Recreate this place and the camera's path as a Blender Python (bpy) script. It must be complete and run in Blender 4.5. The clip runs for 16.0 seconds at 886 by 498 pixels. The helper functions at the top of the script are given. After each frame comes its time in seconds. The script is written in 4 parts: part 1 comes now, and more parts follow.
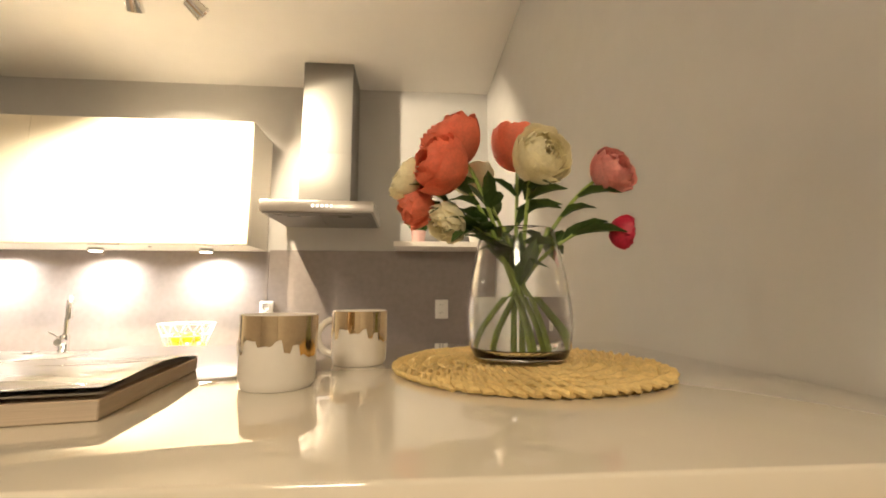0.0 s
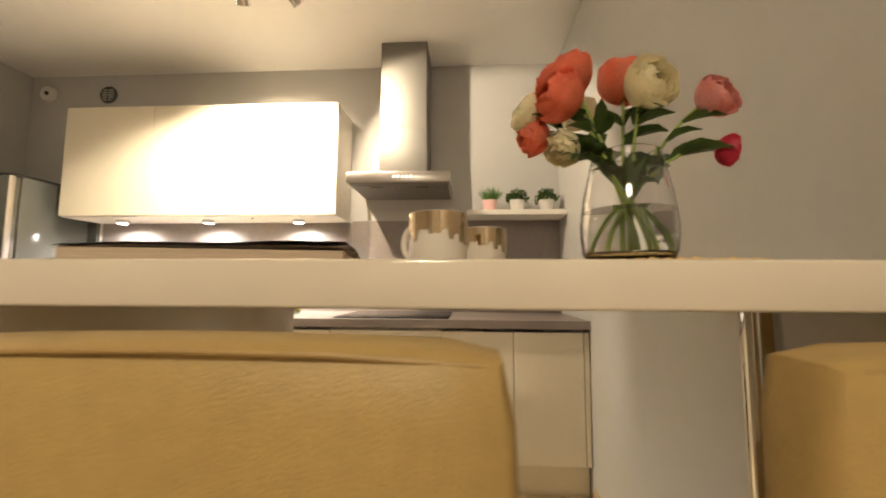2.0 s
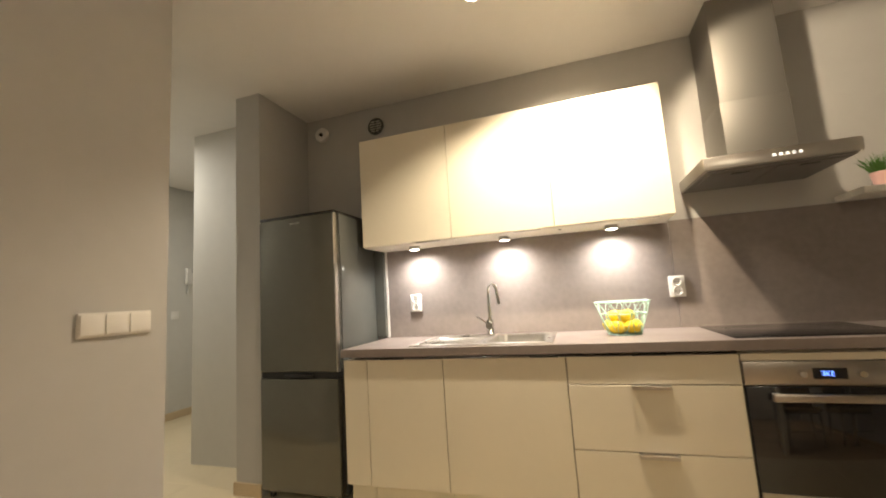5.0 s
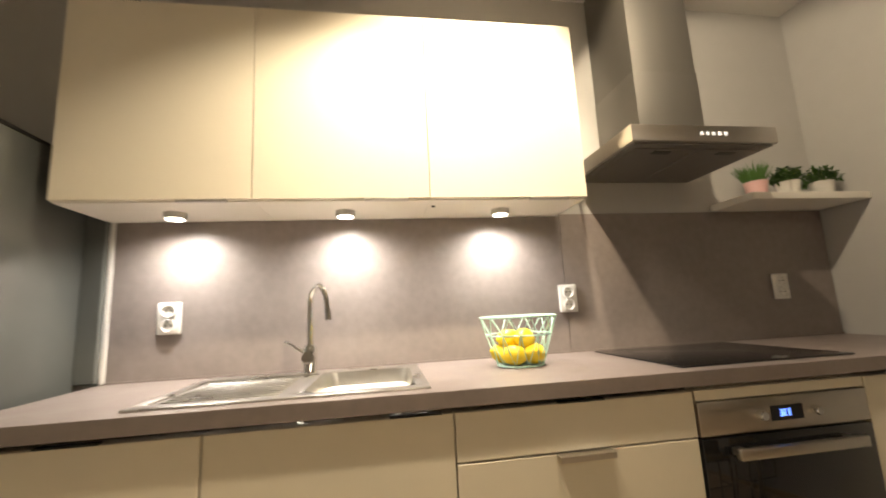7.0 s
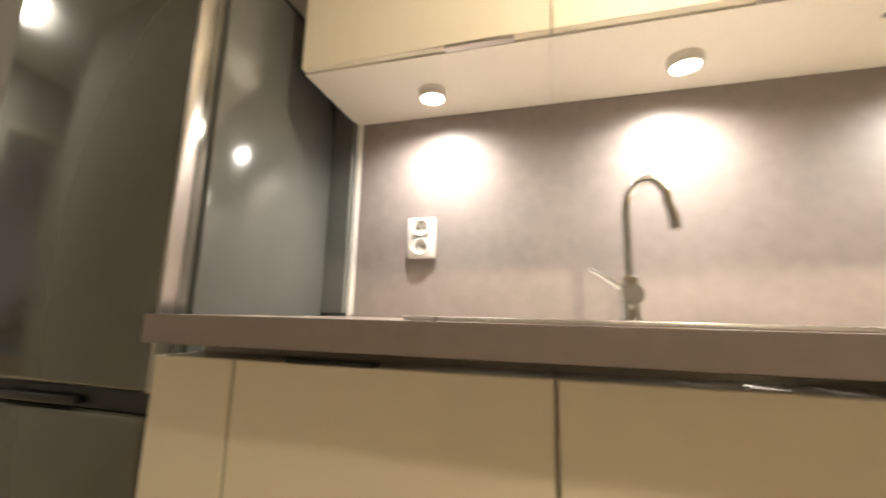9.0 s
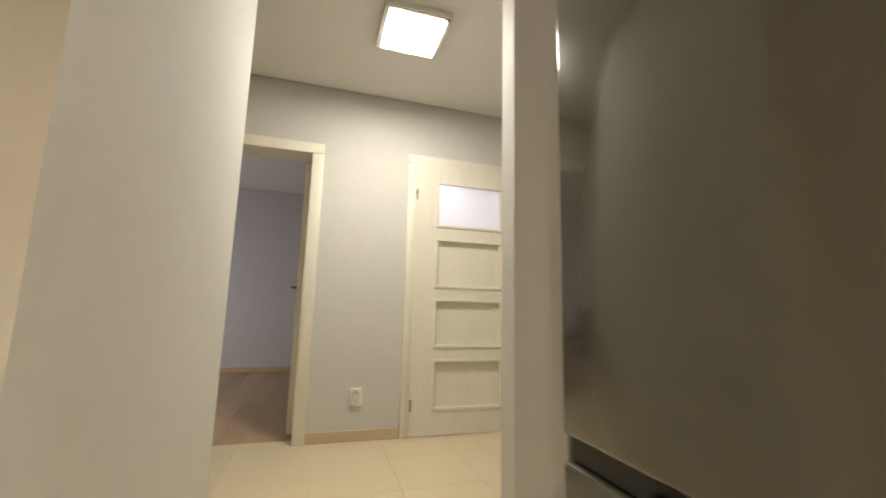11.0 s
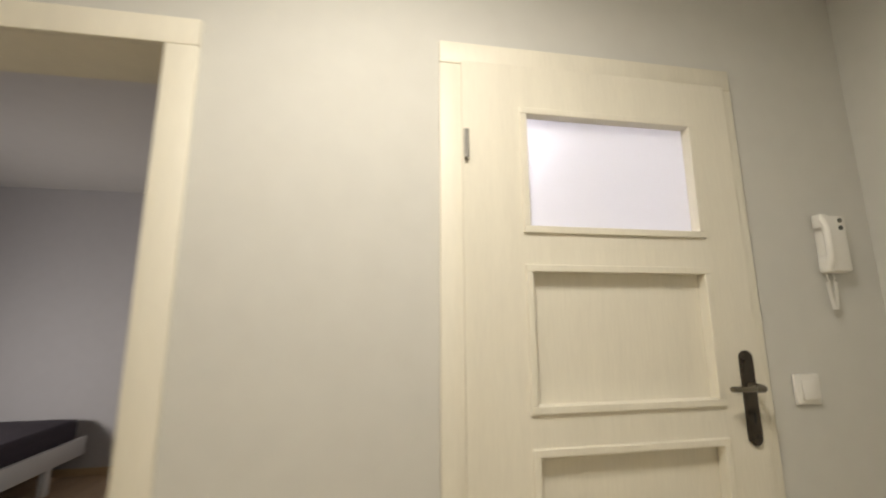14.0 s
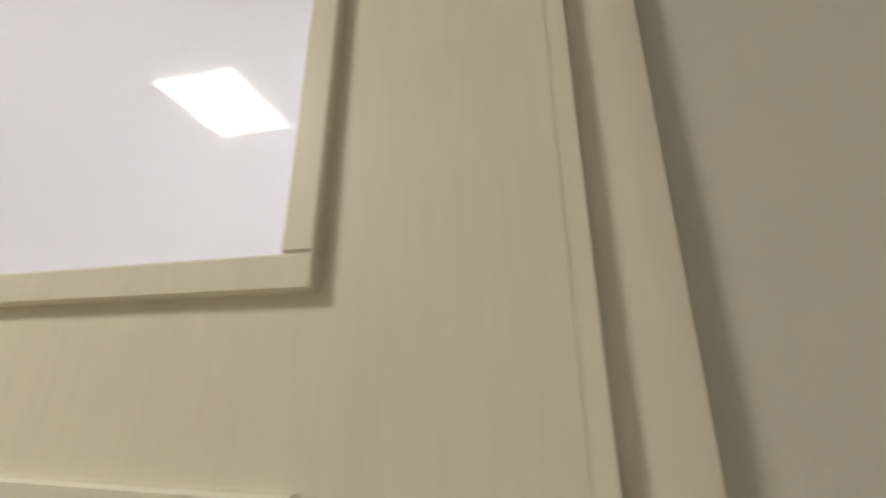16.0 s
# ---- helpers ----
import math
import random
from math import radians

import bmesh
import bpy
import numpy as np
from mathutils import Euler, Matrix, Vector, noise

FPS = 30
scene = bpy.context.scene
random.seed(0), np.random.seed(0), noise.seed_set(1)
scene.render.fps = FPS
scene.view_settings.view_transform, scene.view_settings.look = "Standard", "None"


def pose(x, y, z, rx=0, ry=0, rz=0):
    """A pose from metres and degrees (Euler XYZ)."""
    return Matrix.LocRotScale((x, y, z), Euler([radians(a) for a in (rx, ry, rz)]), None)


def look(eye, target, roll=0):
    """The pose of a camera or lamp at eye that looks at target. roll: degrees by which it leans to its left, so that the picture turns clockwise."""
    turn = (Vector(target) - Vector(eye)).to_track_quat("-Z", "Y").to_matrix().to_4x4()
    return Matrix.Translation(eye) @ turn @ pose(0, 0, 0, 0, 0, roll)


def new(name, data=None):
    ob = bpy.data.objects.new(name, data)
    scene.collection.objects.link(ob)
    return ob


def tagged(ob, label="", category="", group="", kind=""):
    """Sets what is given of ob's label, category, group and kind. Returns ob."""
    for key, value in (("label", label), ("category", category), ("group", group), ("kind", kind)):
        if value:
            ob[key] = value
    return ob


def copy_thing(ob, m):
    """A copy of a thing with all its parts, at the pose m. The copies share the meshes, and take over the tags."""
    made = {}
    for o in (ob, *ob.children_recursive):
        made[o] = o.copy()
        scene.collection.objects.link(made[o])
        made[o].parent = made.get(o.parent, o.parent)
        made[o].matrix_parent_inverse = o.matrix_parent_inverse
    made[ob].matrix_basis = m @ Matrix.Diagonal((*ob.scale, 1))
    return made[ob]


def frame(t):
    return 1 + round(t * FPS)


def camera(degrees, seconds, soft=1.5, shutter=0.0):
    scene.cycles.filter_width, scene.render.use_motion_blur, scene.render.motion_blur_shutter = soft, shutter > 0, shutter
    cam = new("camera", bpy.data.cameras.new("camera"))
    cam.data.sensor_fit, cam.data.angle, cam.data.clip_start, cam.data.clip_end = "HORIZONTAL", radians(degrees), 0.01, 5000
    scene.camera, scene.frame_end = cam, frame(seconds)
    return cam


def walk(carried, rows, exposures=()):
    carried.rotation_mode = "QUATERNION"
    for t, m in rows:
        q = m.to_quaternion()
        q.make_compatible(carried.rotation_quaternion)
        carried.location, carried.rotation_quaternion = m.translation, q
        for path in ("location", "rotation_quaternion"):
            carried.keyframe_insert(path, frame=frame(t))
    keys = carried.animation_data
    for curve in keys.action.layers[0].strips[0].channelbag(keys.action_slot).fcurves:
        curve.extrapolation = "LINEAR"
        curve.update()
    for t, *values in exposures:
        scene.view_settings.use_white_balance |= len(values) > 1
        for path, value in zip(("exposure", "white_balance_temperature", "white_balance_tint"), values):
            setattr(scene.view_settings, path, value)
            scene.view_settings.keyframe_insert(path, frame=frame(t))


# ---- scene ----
PATH = [
    (0, (-0.486, -2.511, 1.133), (-0.337, -0.532, 1.384), -0.0),
    (0.5, (-0.493, -2.498, 1.122), (-0.417, -0.511, 1.332), 0.3),
    (1, (-0.506, -2.517, 1.080), (-0.474, -0.527, 1.276), -0.1),
    (1.5, (-0.534, -2.547, 1.051), (-0.585, -0.557, 1.245), -0.3),
    (2, (-0.599, -2.605, 1.012), (-0.718, -0.617, 1.193), 0.3),
    (2.5, (-0.766, -2.689, 0.978), (-0.984, -0.706, 1.116), 0.1),
    (3, (-0.977, -2.76, 0.942), (-1.306, -0.792, 1.078), -0.5),
    (3.5, (-1.255, -2.873, 0.935), (-1.838, -0.961, 1.013), -3.5),
    (5.8, (-2.04, -2.192, 1.142), (-2.644, -0.31, 1.446), -3.5),
    (6, (-2.057, -2.107, 1.134), (-2.548, -0.188, 1.408), -2.9),
    (6.5, (-2.101, -1.844, 1.12), (-2.139, 0.141, 1.365), -2.5),
    (7, (-2.133, -1.63, 1.039), (-1.83, 0.323, 1.345), -2.9),
    (7.5, (-2.226, -1.452, 0.928), (-1.641, 0.436, 1.234), -2.8),
    (8, (-2.353, -1.295, 0.852), (-1.8, 0.605, 1.141), -2.3),
    (8.2, (-2.387, -1.236, 0.837), (-2.012, 0.705, 1.139), -1.8),
    (8.5, (-2.45, -1.165, 0.832), (-2.379, 0.807, 1.154), -0.9),
    (9, (-2.553, -1.054, 0.848), (-3.083, 0.846, 1.181), 1.4),
    (9.5, (-2.635, -1.02, 0.869), (-3.732, 0.617, 1.209), 2.0),
    (10, (-2.725, -1.042, 0.89), (-4.284, 0.18, 1.167), 0.9),
    (10.2, (-2.803, -1.017, 0.878), (-4.459, 0.065, 1.176), 1.0),
    (12.5, (-3.961, -0.849, 1.143), (-5.954, -0.793, 1.301), -0.6),
    (13.0, (-4.335, -0.829, 1.238), (-6.321, -0.73, 1.447), -1.4),
    (13.5, (-4.694, -0.698, 1.248), (-6.665, -0.539, 1.551), 0.3),
    (14, (-5.029, -0.481, 1.292), (-6.972, -0.154, 1.635), -0.3),
    (14.5, (-5.335, -0.233, 1.343), (-7.212, 0.284, 1.802), -0.9),
    (15.0, (-5.557, 0.097, 1.39), (-7.458, 0.451, 1.9), 1.2),
    (15.2, (-5.621, 0.231, 1.424), (-7.554, 0.425, 1.899), 1.0),
    (15.5, (-5.729, 0.376, 1.458), (-7.663, 0.581, 1.926), -1.0),
    (16.0, (-5.854, 0.56, 1.479), (-7.714, 0.146, 2.086), 0.0),
]
cam = camera(95.8, 16.0, soft=1.8, shutter=0.4)
walk(cam, [(t, look(e, g, r)) for t, e, g, r in PATH], [(0, 0.56), (1.0, 0.4), (2.0, 0.3), (3.5, 0.12), (6.0, -0.55), (7.0, -0.55), (8.0, -0.38), (9.0, -0.35), (10.0, -0.1), (12.5, 0.0), (14.5, -0.25), (16.0, -0.42)])

# ---- world and large lights ----
world = bpy.data.worlds.new("night")
world.use_nodes = True
world.node_tree.nodes["Background"].inputs[0].default_value = (0.02, 0.025, 0.04, 1)
world.node_tree.nodes["Background"].inputs[1].default_value = 0.2
scene.world = world
WARM = (1.0, 0.81, 0.57)
HALLW = (1.0, 0.935, 0.81)
LIVING = (1.0, 0.835, 0.61)


def lamp(name, kind, eye, target, power, colour, size=0.05, spot=60, blend=0.3, size_y=None):
    d = bpy.data.lights.new(name, kind)
    d.energy, d.color = power, colour
    if kind == "SPOT":
        d.spot_size, d.spot_blend, d.shadow_soft_size = radians(spot), blend, size
    elif kind == "AREA":
        d.size = size
        if size_y:
            d.shape, d.size_y = "RECTANGLE", size_y
    else:
        d.shadow_soft_size = size
    ob = new(name, d)
    ob.matrix_world = look(eye, target)
    return ob


SPOT_A, SPOT_B = (-1.38, -0.87, 2.33), (-1.66, -0.87, 2.33)
lamp("spot_bulb", "SPOT", SPOT_A, (-0.42, 0.0, 1.50), 76, WARM, 0.02, 86, 0.35)
lamp("spot_bulb", "SPOT", SPOT_B, (-1.80, -0.28, 1.72), 175, WARM, 0.02, 92, 0.7)
# the spot at x=-2.2 is added to lift worktop, cabinet fronts and floor
lamp("spot_bulb", "SPOT", (-2.2, -0.9, 2.405), (-2.3, -0.75, 0.2), 118, LIVING, 0.03, 120, 0.5)
for ux in (-2.845, -2.263, -1.667):
    lamp("cabinet_bulb", "SPOT", (ux, -0.141, 1.398), (ux, -0.11, 0.85), 38, (1, 0.93, 0.85), 0.012, 164, 0.9)
# warm fill from the living room side; its source is assumed, never in view
lamp("unseen_living_fill", "AREA", (-0.95, -4.1, 2.425), (-0.95, -4.0, 0), 36, LIVING, 0.5)
lamp("hall_bulb", "AREA", (-5.2, -0.5, 2.436), (-5.2, -0.5, 0), 25, HALLW, 0.31)
lamp("bath_bulb", "AREA", (-7.40, 0.12, 2.37), (-6.2, 0.12, 1.95), 52, (0.95, 0.93, 1.0), 0.40, size_y=0.14)
lamp("bedroom_bulb", "AREA", (-7.2, -3.5, 0.95), (-9.1, -1.9, 0.35), 22, (1.0, 0.93, 0.88), 0.3)

# ---- materials ----


def nodes_of(name):
    m = bpy.data.materials.new(name)
    m.use_nodes = True
    nt = m.node_tree
    return m, nt, nt.nodes["Principled BSDF"], nt.nodes, nt.links


def mat(name, colour, rough=0.5, metal=0.0, vary=0.06, scale=6.0, bump=0.0, bump_scale=200.0, stretch=(1, 1, 1), spec=0.5, coat=0.0, rand=0.0, rvary=0.08, crough=0.05):
    """A painted, plastic, metal or stone surface: base colour with two scales of variation, uneven gloss and fine relief."""
    m, nt, b, n, l = nodes_of(name)
    tc = n.new("ShaderNodeTexCoord")
    mp = n.new("ShaderNodeMapping")
    mp.inputs["Scale"].default_value = stretch
    l.new(tc.outputs["Object"], mp.inputs["Vector"])
    big, small = n.new("ShaderNodeTexNoise"), n.new("ShaderNodeTexNoise")
    big.inputs["Scale"].default_value, small.inputs["Scale"].default_value = scale, scale * 9
    big.inputs["Detail"].default_value, small.inputs["Detail"].default_value = 4, 5
    for k in (big, small):
        l.new(mp.outputs[0], k.inputs["Vector"])
    add = n.new("ShaderNodeMath")
    add.operation = "ADD"
    l.new(big.outputs[0], add.inputs[0])
    l.new(small.outputs[0], add.inputs[1])
    last = add
    if rand:
        oi, mu, ad = n.new("ShaderNodeObjectInfo"), n.new("ShaderNodeMath"), n.new("ShaderNodeMath")
        mu.operation, mu.inputs[1].default_value, ad.operation = "MULTIPLY", rand, "ADD"
        l.new(oi.outputs["Random"], mu.inputs[0])
        l.new(add.outputs[0], ad.inputs[0])
        l.new(mu.outputs[0], ad.inputs[1])
        last = ad
    ramp = n.new("ShaderNodeMapRange")
    ramp.inputs["From Min"].default_value, ramp.inputs["From Max"].default_value = 0.6, 1.4 + rand
    ramp.inputs["To Min"].default_value, ramp.inputs["To Max"].default_value = 1 - vary, 1 + vary
    l.new(last.outputs[0], ramp.inputs["Value"])
    mix = n.new("ShaderNodeVectorMath")
    mix.operation = "SCALE"
    mix.inputs[0].default_value = colour
    l.new(ramp.outputs[0], mix.inputs["Scale"])
    l.new(mix.outputs[0], b.inputs["Base Color"])
    rr = n.new("ShaderNodeMapRange")
    rr.inputs["From Min"].default_value, rr.inputs["From Max"].default_value = 0.3, 0.7
    rr.inputs["To Min"].default_value, rr.inputs["To Max"].default_value = max(0.01, rough * (1 - rvary * 2)), min(1, rough * (1 + rvary * 2))
    l.new(big.outputs[0], rr.inputs["Value"])
    l.new(rr.outputs[0], b.inputs["Roughness"])
    b.inputs["Metallic"].default_value = metal
    b.inputs["Specular IOR Level"].default_value = spec
    b.inputs["Coat Weight"].default_value = coat
    b.inputs["Coat Roughness"].default_value = crough
    if bump:
        bt, bp = n.new("ShaderNodeTexNoise"), n.new("ShaderNodeBump")
        bt.inputs["Scale"].default_value, bt.inputs["Detail"].default_value = bump_scale, 3
        bp.inputs["Strength"].default_value, bp.inputs["Distance"].default_value = bump, 0.002
        l.new(mp.outputs[0], bt.inputs["Vector"])
        l.new(bt.outputs[0], bp.inputs["Height"])
        l.new(bp.outputs[0], b.inputs["Normal"])
    return m


def glass(name, colour=(1, 1, 1), rough=0.0, ior=1.45):
    m, nt, b, n, l = nodes_of(name)
    b.inputs["Base Color"].default_value = (*colour, 1)
    b.inputs["Roughness"].default_value = rough
    b.inputs["IOR"].default_value = ior
    b.inputs["Transmission Weight"].default_value = 1
    return m


def glow(name, colour, power):
    m, nt, b, n, l = nodes_of(name)
    b.inputs["Base Color"].default_value = (0.9, 0.9, 0.9, 1)
    b.inputs["Emission Color"].default_value = (*colour, 1)
    b.inputs["Emission Strength"].default_value = power
    return m


M_WALL = mat("wall_paint", (0.49, 0.482, 0.465), 0.85, vary=0.03, scale=1.5, bump=0.12, bump_scale=350)
M_WALLH = mat("hall_paint", (0.60, 0.59, 0.555), 0.85, vary=0.03, scale=1.5, bump=0.12, bump_scale=350)
M_WALLB = mat("bedroom_paint", (0.52, 0.51, 0.52), 0.85, vary=0.03, scale=1.5, bump=0.12, bump_scale=350)
M_CEIL = mat("ceiling_paint", (0.74, 0.72, 0.69), 0.9, vary=0.02, scale=1.2, bump=0.1, bump_scale=300)
M_FRONT = mat("cream_gloss_front", (0.76, 0.70, 0.57), 0.33, vary=0.015, scale=3, spec=0.45)
M_CARC = mat("white_carcass", (0.80, 0.76, 0.68), 0.45, vary=0.02, scale=4)
M_TOP = mat("grey_brown_laminate", (0.23, 0.192, 0.176), 0.42, vary=0.10, scale=5, bump=0.08, bump_scale=500)
M_SPLASH = mat("taupe_splashback", (0.235, 0.20, 0.185), 0.5, vary=0.13, scale=3.5, bump=0.06, bump_scale=400)
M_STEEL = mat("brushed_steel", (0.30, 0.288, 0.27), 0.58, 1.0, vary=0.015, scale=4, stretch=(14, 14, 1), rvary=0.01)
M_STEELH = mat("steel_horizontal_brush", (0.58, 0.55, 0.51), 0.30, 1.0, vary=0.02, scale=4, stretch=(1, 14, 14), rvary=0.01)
M_SINK = mat("sink_steel", (0.66, 0.64, 0.60), 0.30, 1.0, vary=0.04, scale=8)
M_CHROME = mat("chrome", (0.80, 0.79, 0.77), 0.06, 1.0, vary=0.02)
M_FRIDGE = mat("fridge_grey_glass", (0.15, 0.147, 0.122), 0.16, 0.55, vary=0.05, scale=2, coat=0.4)
M_FSIDE = mat("fridge_side_grey", (0.125, 0.13, 0.12), 0.14, 0.2, vary=0.04, scale=2)
M_BLACK = mat("black_plastic", (0.015, 0.014, 0.013), 0.35, vary=0.1)
M_HOB = mat("black_ceramic", (0.008, 0.008, 0.009), 0.10, vary=0.1, scale=3, coat=0.3)
M_OVENG = mat("oven_black_glass", (0.012, 0.012, 0.013), 0.05, vary=0.1, coat=0.5)
M_TABLE = mat("white_high_gloss", (0.79, 0.72, 0.585), 0.03, vary=0.012, scale=2, coat=1.0, rvary=0.02, crough=0.008)
M_TABLE.node_tree.nodes["Principled BSDF"].inputs["Coat IOR"].default_value = 1.6
M_TAN = mat("tan_leatherette", (0.435, 0.305, 0.107), 0.48, vary=0.10, scale=7, bump=0.35, bump_scale=420)
M_PIPING = mat("tan_piping", (0.40, 0.27, 0.095), 0.5, vary=0.1, scale=9, bump=0.2)
M_WHITE = mat("white_plastic", (0.78, 0.76, 0.72), 0.35, vary=0.02)
M_SHELF = mat("white_shelf", (0.78, 0.75, 0.69), 0.5, vary=0.02, scale=3)
M_TILE = mat("cream_tile", (0.68, 0.58, 0.40), 0.34, vary=0.025, scale=1.5, rand=0.15, rvary=0.02)
M_GROUT = mat("tile_grout", (0.64, 0.545, 0.38), 0.6, vary=0.08, scale=20)
M_WOOD = mat("oak_plank", (0.46, 0.33, 0.21), 0.45, vary=0.38, scale=3.5, stretch=(0.7, 9, 9), bump=0.1, bump_scale=60, rand=0.5)
M_SKIRT = mat("oak_skirting", (0.52, 0.38, 0.22), 0.45, vary=0.14, scale=4, stretch=(2, 2, 12))
M_SKIRTT = mat("beige_tile_skirting", (0.56, 0.45, 0.30), 0.45, vary=0.06, scale=8)
M_DOOR = mat("bleached_wood_door", (0.75, 0.71, 0.61), 0.5, vary=0.05, scale=3.0, stretch=(7, 7, 0.6), bump=0.08, bump_scale=120)
M_DOORF = mat("bleached_wood_frame", (0.75, 0.71, 0.61), 0.5, vary=0.05, scale=3.0, stretch=(7, 7, 0.6), bump=0.08, bump_scale=120)
M_DARKMET = mat("dark_bronze_metal", (0.075, 0.065, 0.055), 0.28, 0.9, vary=0.2)
M_LEVER = mat("worn_bronze_lever", (0.20, 0.175, 0.14), 0.25, 0.9, vary=0.2)
M_CERAM = mat("white_stoneware", (0.76, 0.71, 0.63), 0.12, vary=0.02, scale=12, coat=0.4)
M_GOLD = mat("mirror_gold_lustre", (0.72, 0.56, 0.36), 0.07, 1.0, vary=0.12, scale=22)
M_STRAW = mat("woven_straw", (0.74, 0.54, 0.22), 0.65, vary=0.22, scale=26, bump=0.5, bump_scale=300)
M_GLASS = glass("clear_glass")
M_WATER = glass("water", (0.97, 0.99, 0.96), 0.0, 1.33)
M_STEM = mat("flower_stem", (0.26, 0.36, 0.07), 0.45, vary=0.2, scale=30)
M_LEAF = mat("dark_leaf", (0.075, 0.135, 0.035), 0.42, vary=0.25, scale=30)
M_HERB = mat("herb_leaf", (0.045, 0.105, 0.02), 0.5, vary=0.35, scale=40)
M_GRASS = mat("grass_blade", (0.07, 0.17, 0.03), 0.5, vary=0.3, scale=40)
M_SOIL = mat("soil", (0.05, 0.035, 0.02), 0.9, vary=0.3, scale=60)
M_CORAL = mat("coral_petal", (0.88, 0.25, 0.145), 0.55, vary=0.16, scale=28)
M_CREAM = mat("cream_petal", (0.96, 0.90, 0.66), 0.55, vary=0.10, scale=30)
M_PINK = mat("pink_petal", (0.88, 0.41, 0.36), 0.55, vary=0.18, scale=28)
M_RED = mat("crimson_petal", (0.66, 0.035, 0.085), 0.5, vary=0.25, scale=30)
for m_ in (M_CORAL, M_CREAM, M_PINK, M_RED, M_LEAF):
    # thin petals and leaves let part of the light through
    nt_ = m_.node_tree
    pb_ = nt_.nodes["Principled BSDF"]
    tr_, mi_ = nt_.nodes.new("ShaderNodeBsdfTranslucent"), nt_.nodes.new("ShaderNodeMixShader")
    mi_.inputs[0].default_value = 0.4
    nt_.links.new(pb_.inputs["Base Color"].links[0].from_socket, tr_.inputs[0])
    nt_.links.new(pb_.outputs[0], mi_.inputs[1])
    nt_.links.new(tr_.outputs[0], mi_.inputs[2])
    nt_.links.new(mi_.outputs[0], nt_.nodes["Material Output"].inputs[0])
M_POTW = mat("white_pot", (0.76, 0.73, 0.68), 0.4, vary=0.02)
M_POTP = mat("pink_pot", (0.78, 0.50, 0.47), 0.4, vary=0.02)
M_MINT = mat("mint_wire", (0.50, 0.74, 0.66), 0.4, vary=0.04)
M_LEMON = mat("lemon_peel", (0.80, 0.60, 0.02), 0.42, vary=0.10, scale=20, bump=0.4, bump_scale=260)
M_PAPER = mat("paper_edges", (0.50, 0.40, 0.29), 0.7, vary=0.2, scale=4, stretch=(1, 1, 90))
M_COVER = mat("dark_photo_cover", (0.11, 0.09, 0.075), 0.28, vary=0.75, scale=6, stretch=(1, 3.5, 1), coat=0.5, crough=0.03)
M_PAGE = mat("magazine_page", (0.62, 0.54, 0.44), 0.45, vary=0.15, scale=8)
M_RUGD = mat("blue_rug", (0.022, 0.06, 0.10), 0.95, vary=0.15, scale=30, bump=0.5, bump_scale=300)
M_RUGL = mat("light_blue_rug_border", (0.22, 0.34, 0.42), 0.95, vary=0.12, scale=30, bump=0.5, bump_scale=300)
M_BEDW = mat("white_bed_frame", (0.72, 0.71, 0.70), 0.4, vary=0.02)
M_BEDD = mat("dark_bedding", (0.055, 0.045, 0.06), 0.9, vary=0.25, scale=6, bump=0.3)
M_PLATE = glow("hall_lamp_diffuser", HALLW, 9.0)
M_UGLOW = glow("cabinet_lamp_lens", (1, 0.9, 0.75), 25.0)
M_SGLOW = glow("spot_lamp_lens", WARM, 25.0)
M_BATH = glow("bathroom_lamp_diffuser", (0.95, 0.94, 1.0), 14.0)
M_LGLOW = glow("assumed_lamp_diffuser", WARM, 4.0)
M_BLUE = glow("blue_clock_digits", (0.08, 0.25, 1.0), 5.0)
M_DOT = glow("white_button_light", (1, 0.95, 0.9), 1.2)
M_MILK = mat("milk_glass", (0.86, 0.86, 0.90), 0.05, vary=0.01)
mb = M_MILK.node_tree.nodes["Principled BSDF"]
mb.inputs["Subsurface Weight"].default_value = 0.0
mb.inputs["Transmission Weight"].default_value = 0.0
tl, mx = M_MILK.node_tree.nodes.new("ShaderNodeBsdfTranslucent"), M_MILK.node_tree.nodes.new("ShaderNodeMixShader")
tl.inputs[0].default_value = (0.92, 0.92, 0.97, 1)
rf, m2 = M_MILK.node_tree.nodes.new("ShaderNodeBsdfRefraction"), M_MILK.node_tree.nodes.new("ShaderNodeMixShader")
rf.inputs["Color"].default_value = (0.95, 0.95, 1.0, 1)
rf.inputs["Roughness"].default_value = 0.5
rf.inputs["IOR"].default_value = 1.45
m2.inputs[0].default_value = 0.65
M_MILK.node_tree.links.new(tl.outputs[0], m2.inputs[1])
M_MILK.node_tree.links.new(rf.outputs[0], m2.inputs[2])
mx.inputs[0].default_value = 0.5
M_MILK.node_tree.links.new(mb.outputs[0], mx.inputs[1])
M_MILK.node_tree.links.new(m2.outputs[0], mx.inputs[2])
M_MILK.node_tree.links.new(mx.outputs[0], M_MILK.node_tree.nodes["Material Output"].inputs[0])

# ---- building helpers ----


def slab(bm, x0, y0, z0, x1, y1, z1, bev=0.0, seg=2):
    r = bmesh.ops.create_cube(bm, size=1)
    bmesh.ops.transform(bm, verts=r["verts"], matrix=Matrix.Translation(((x0 + x1) / 2, (y0 + y1) / 2, (z0 + z1) / 2)) @ Matrix.Diagonal((abs(x1 - x0), abs(y1 - y0), abs(z1 - z0), 1)))
    if bev:
        es = {e for v in r["verts"] for e in v.link_edges}
        bmesh.ops.bevel(bm, geom=list(es), offset=bev, segments=seg, affect="EDGES", profile=0.5)
    return bm


def box(x0, y0, z0, x1, y1, z1, bev=0.0, seg=2):
    return slab(bmesh.new(), x0, y0, z0, x1, y1, z1, bev, seg)


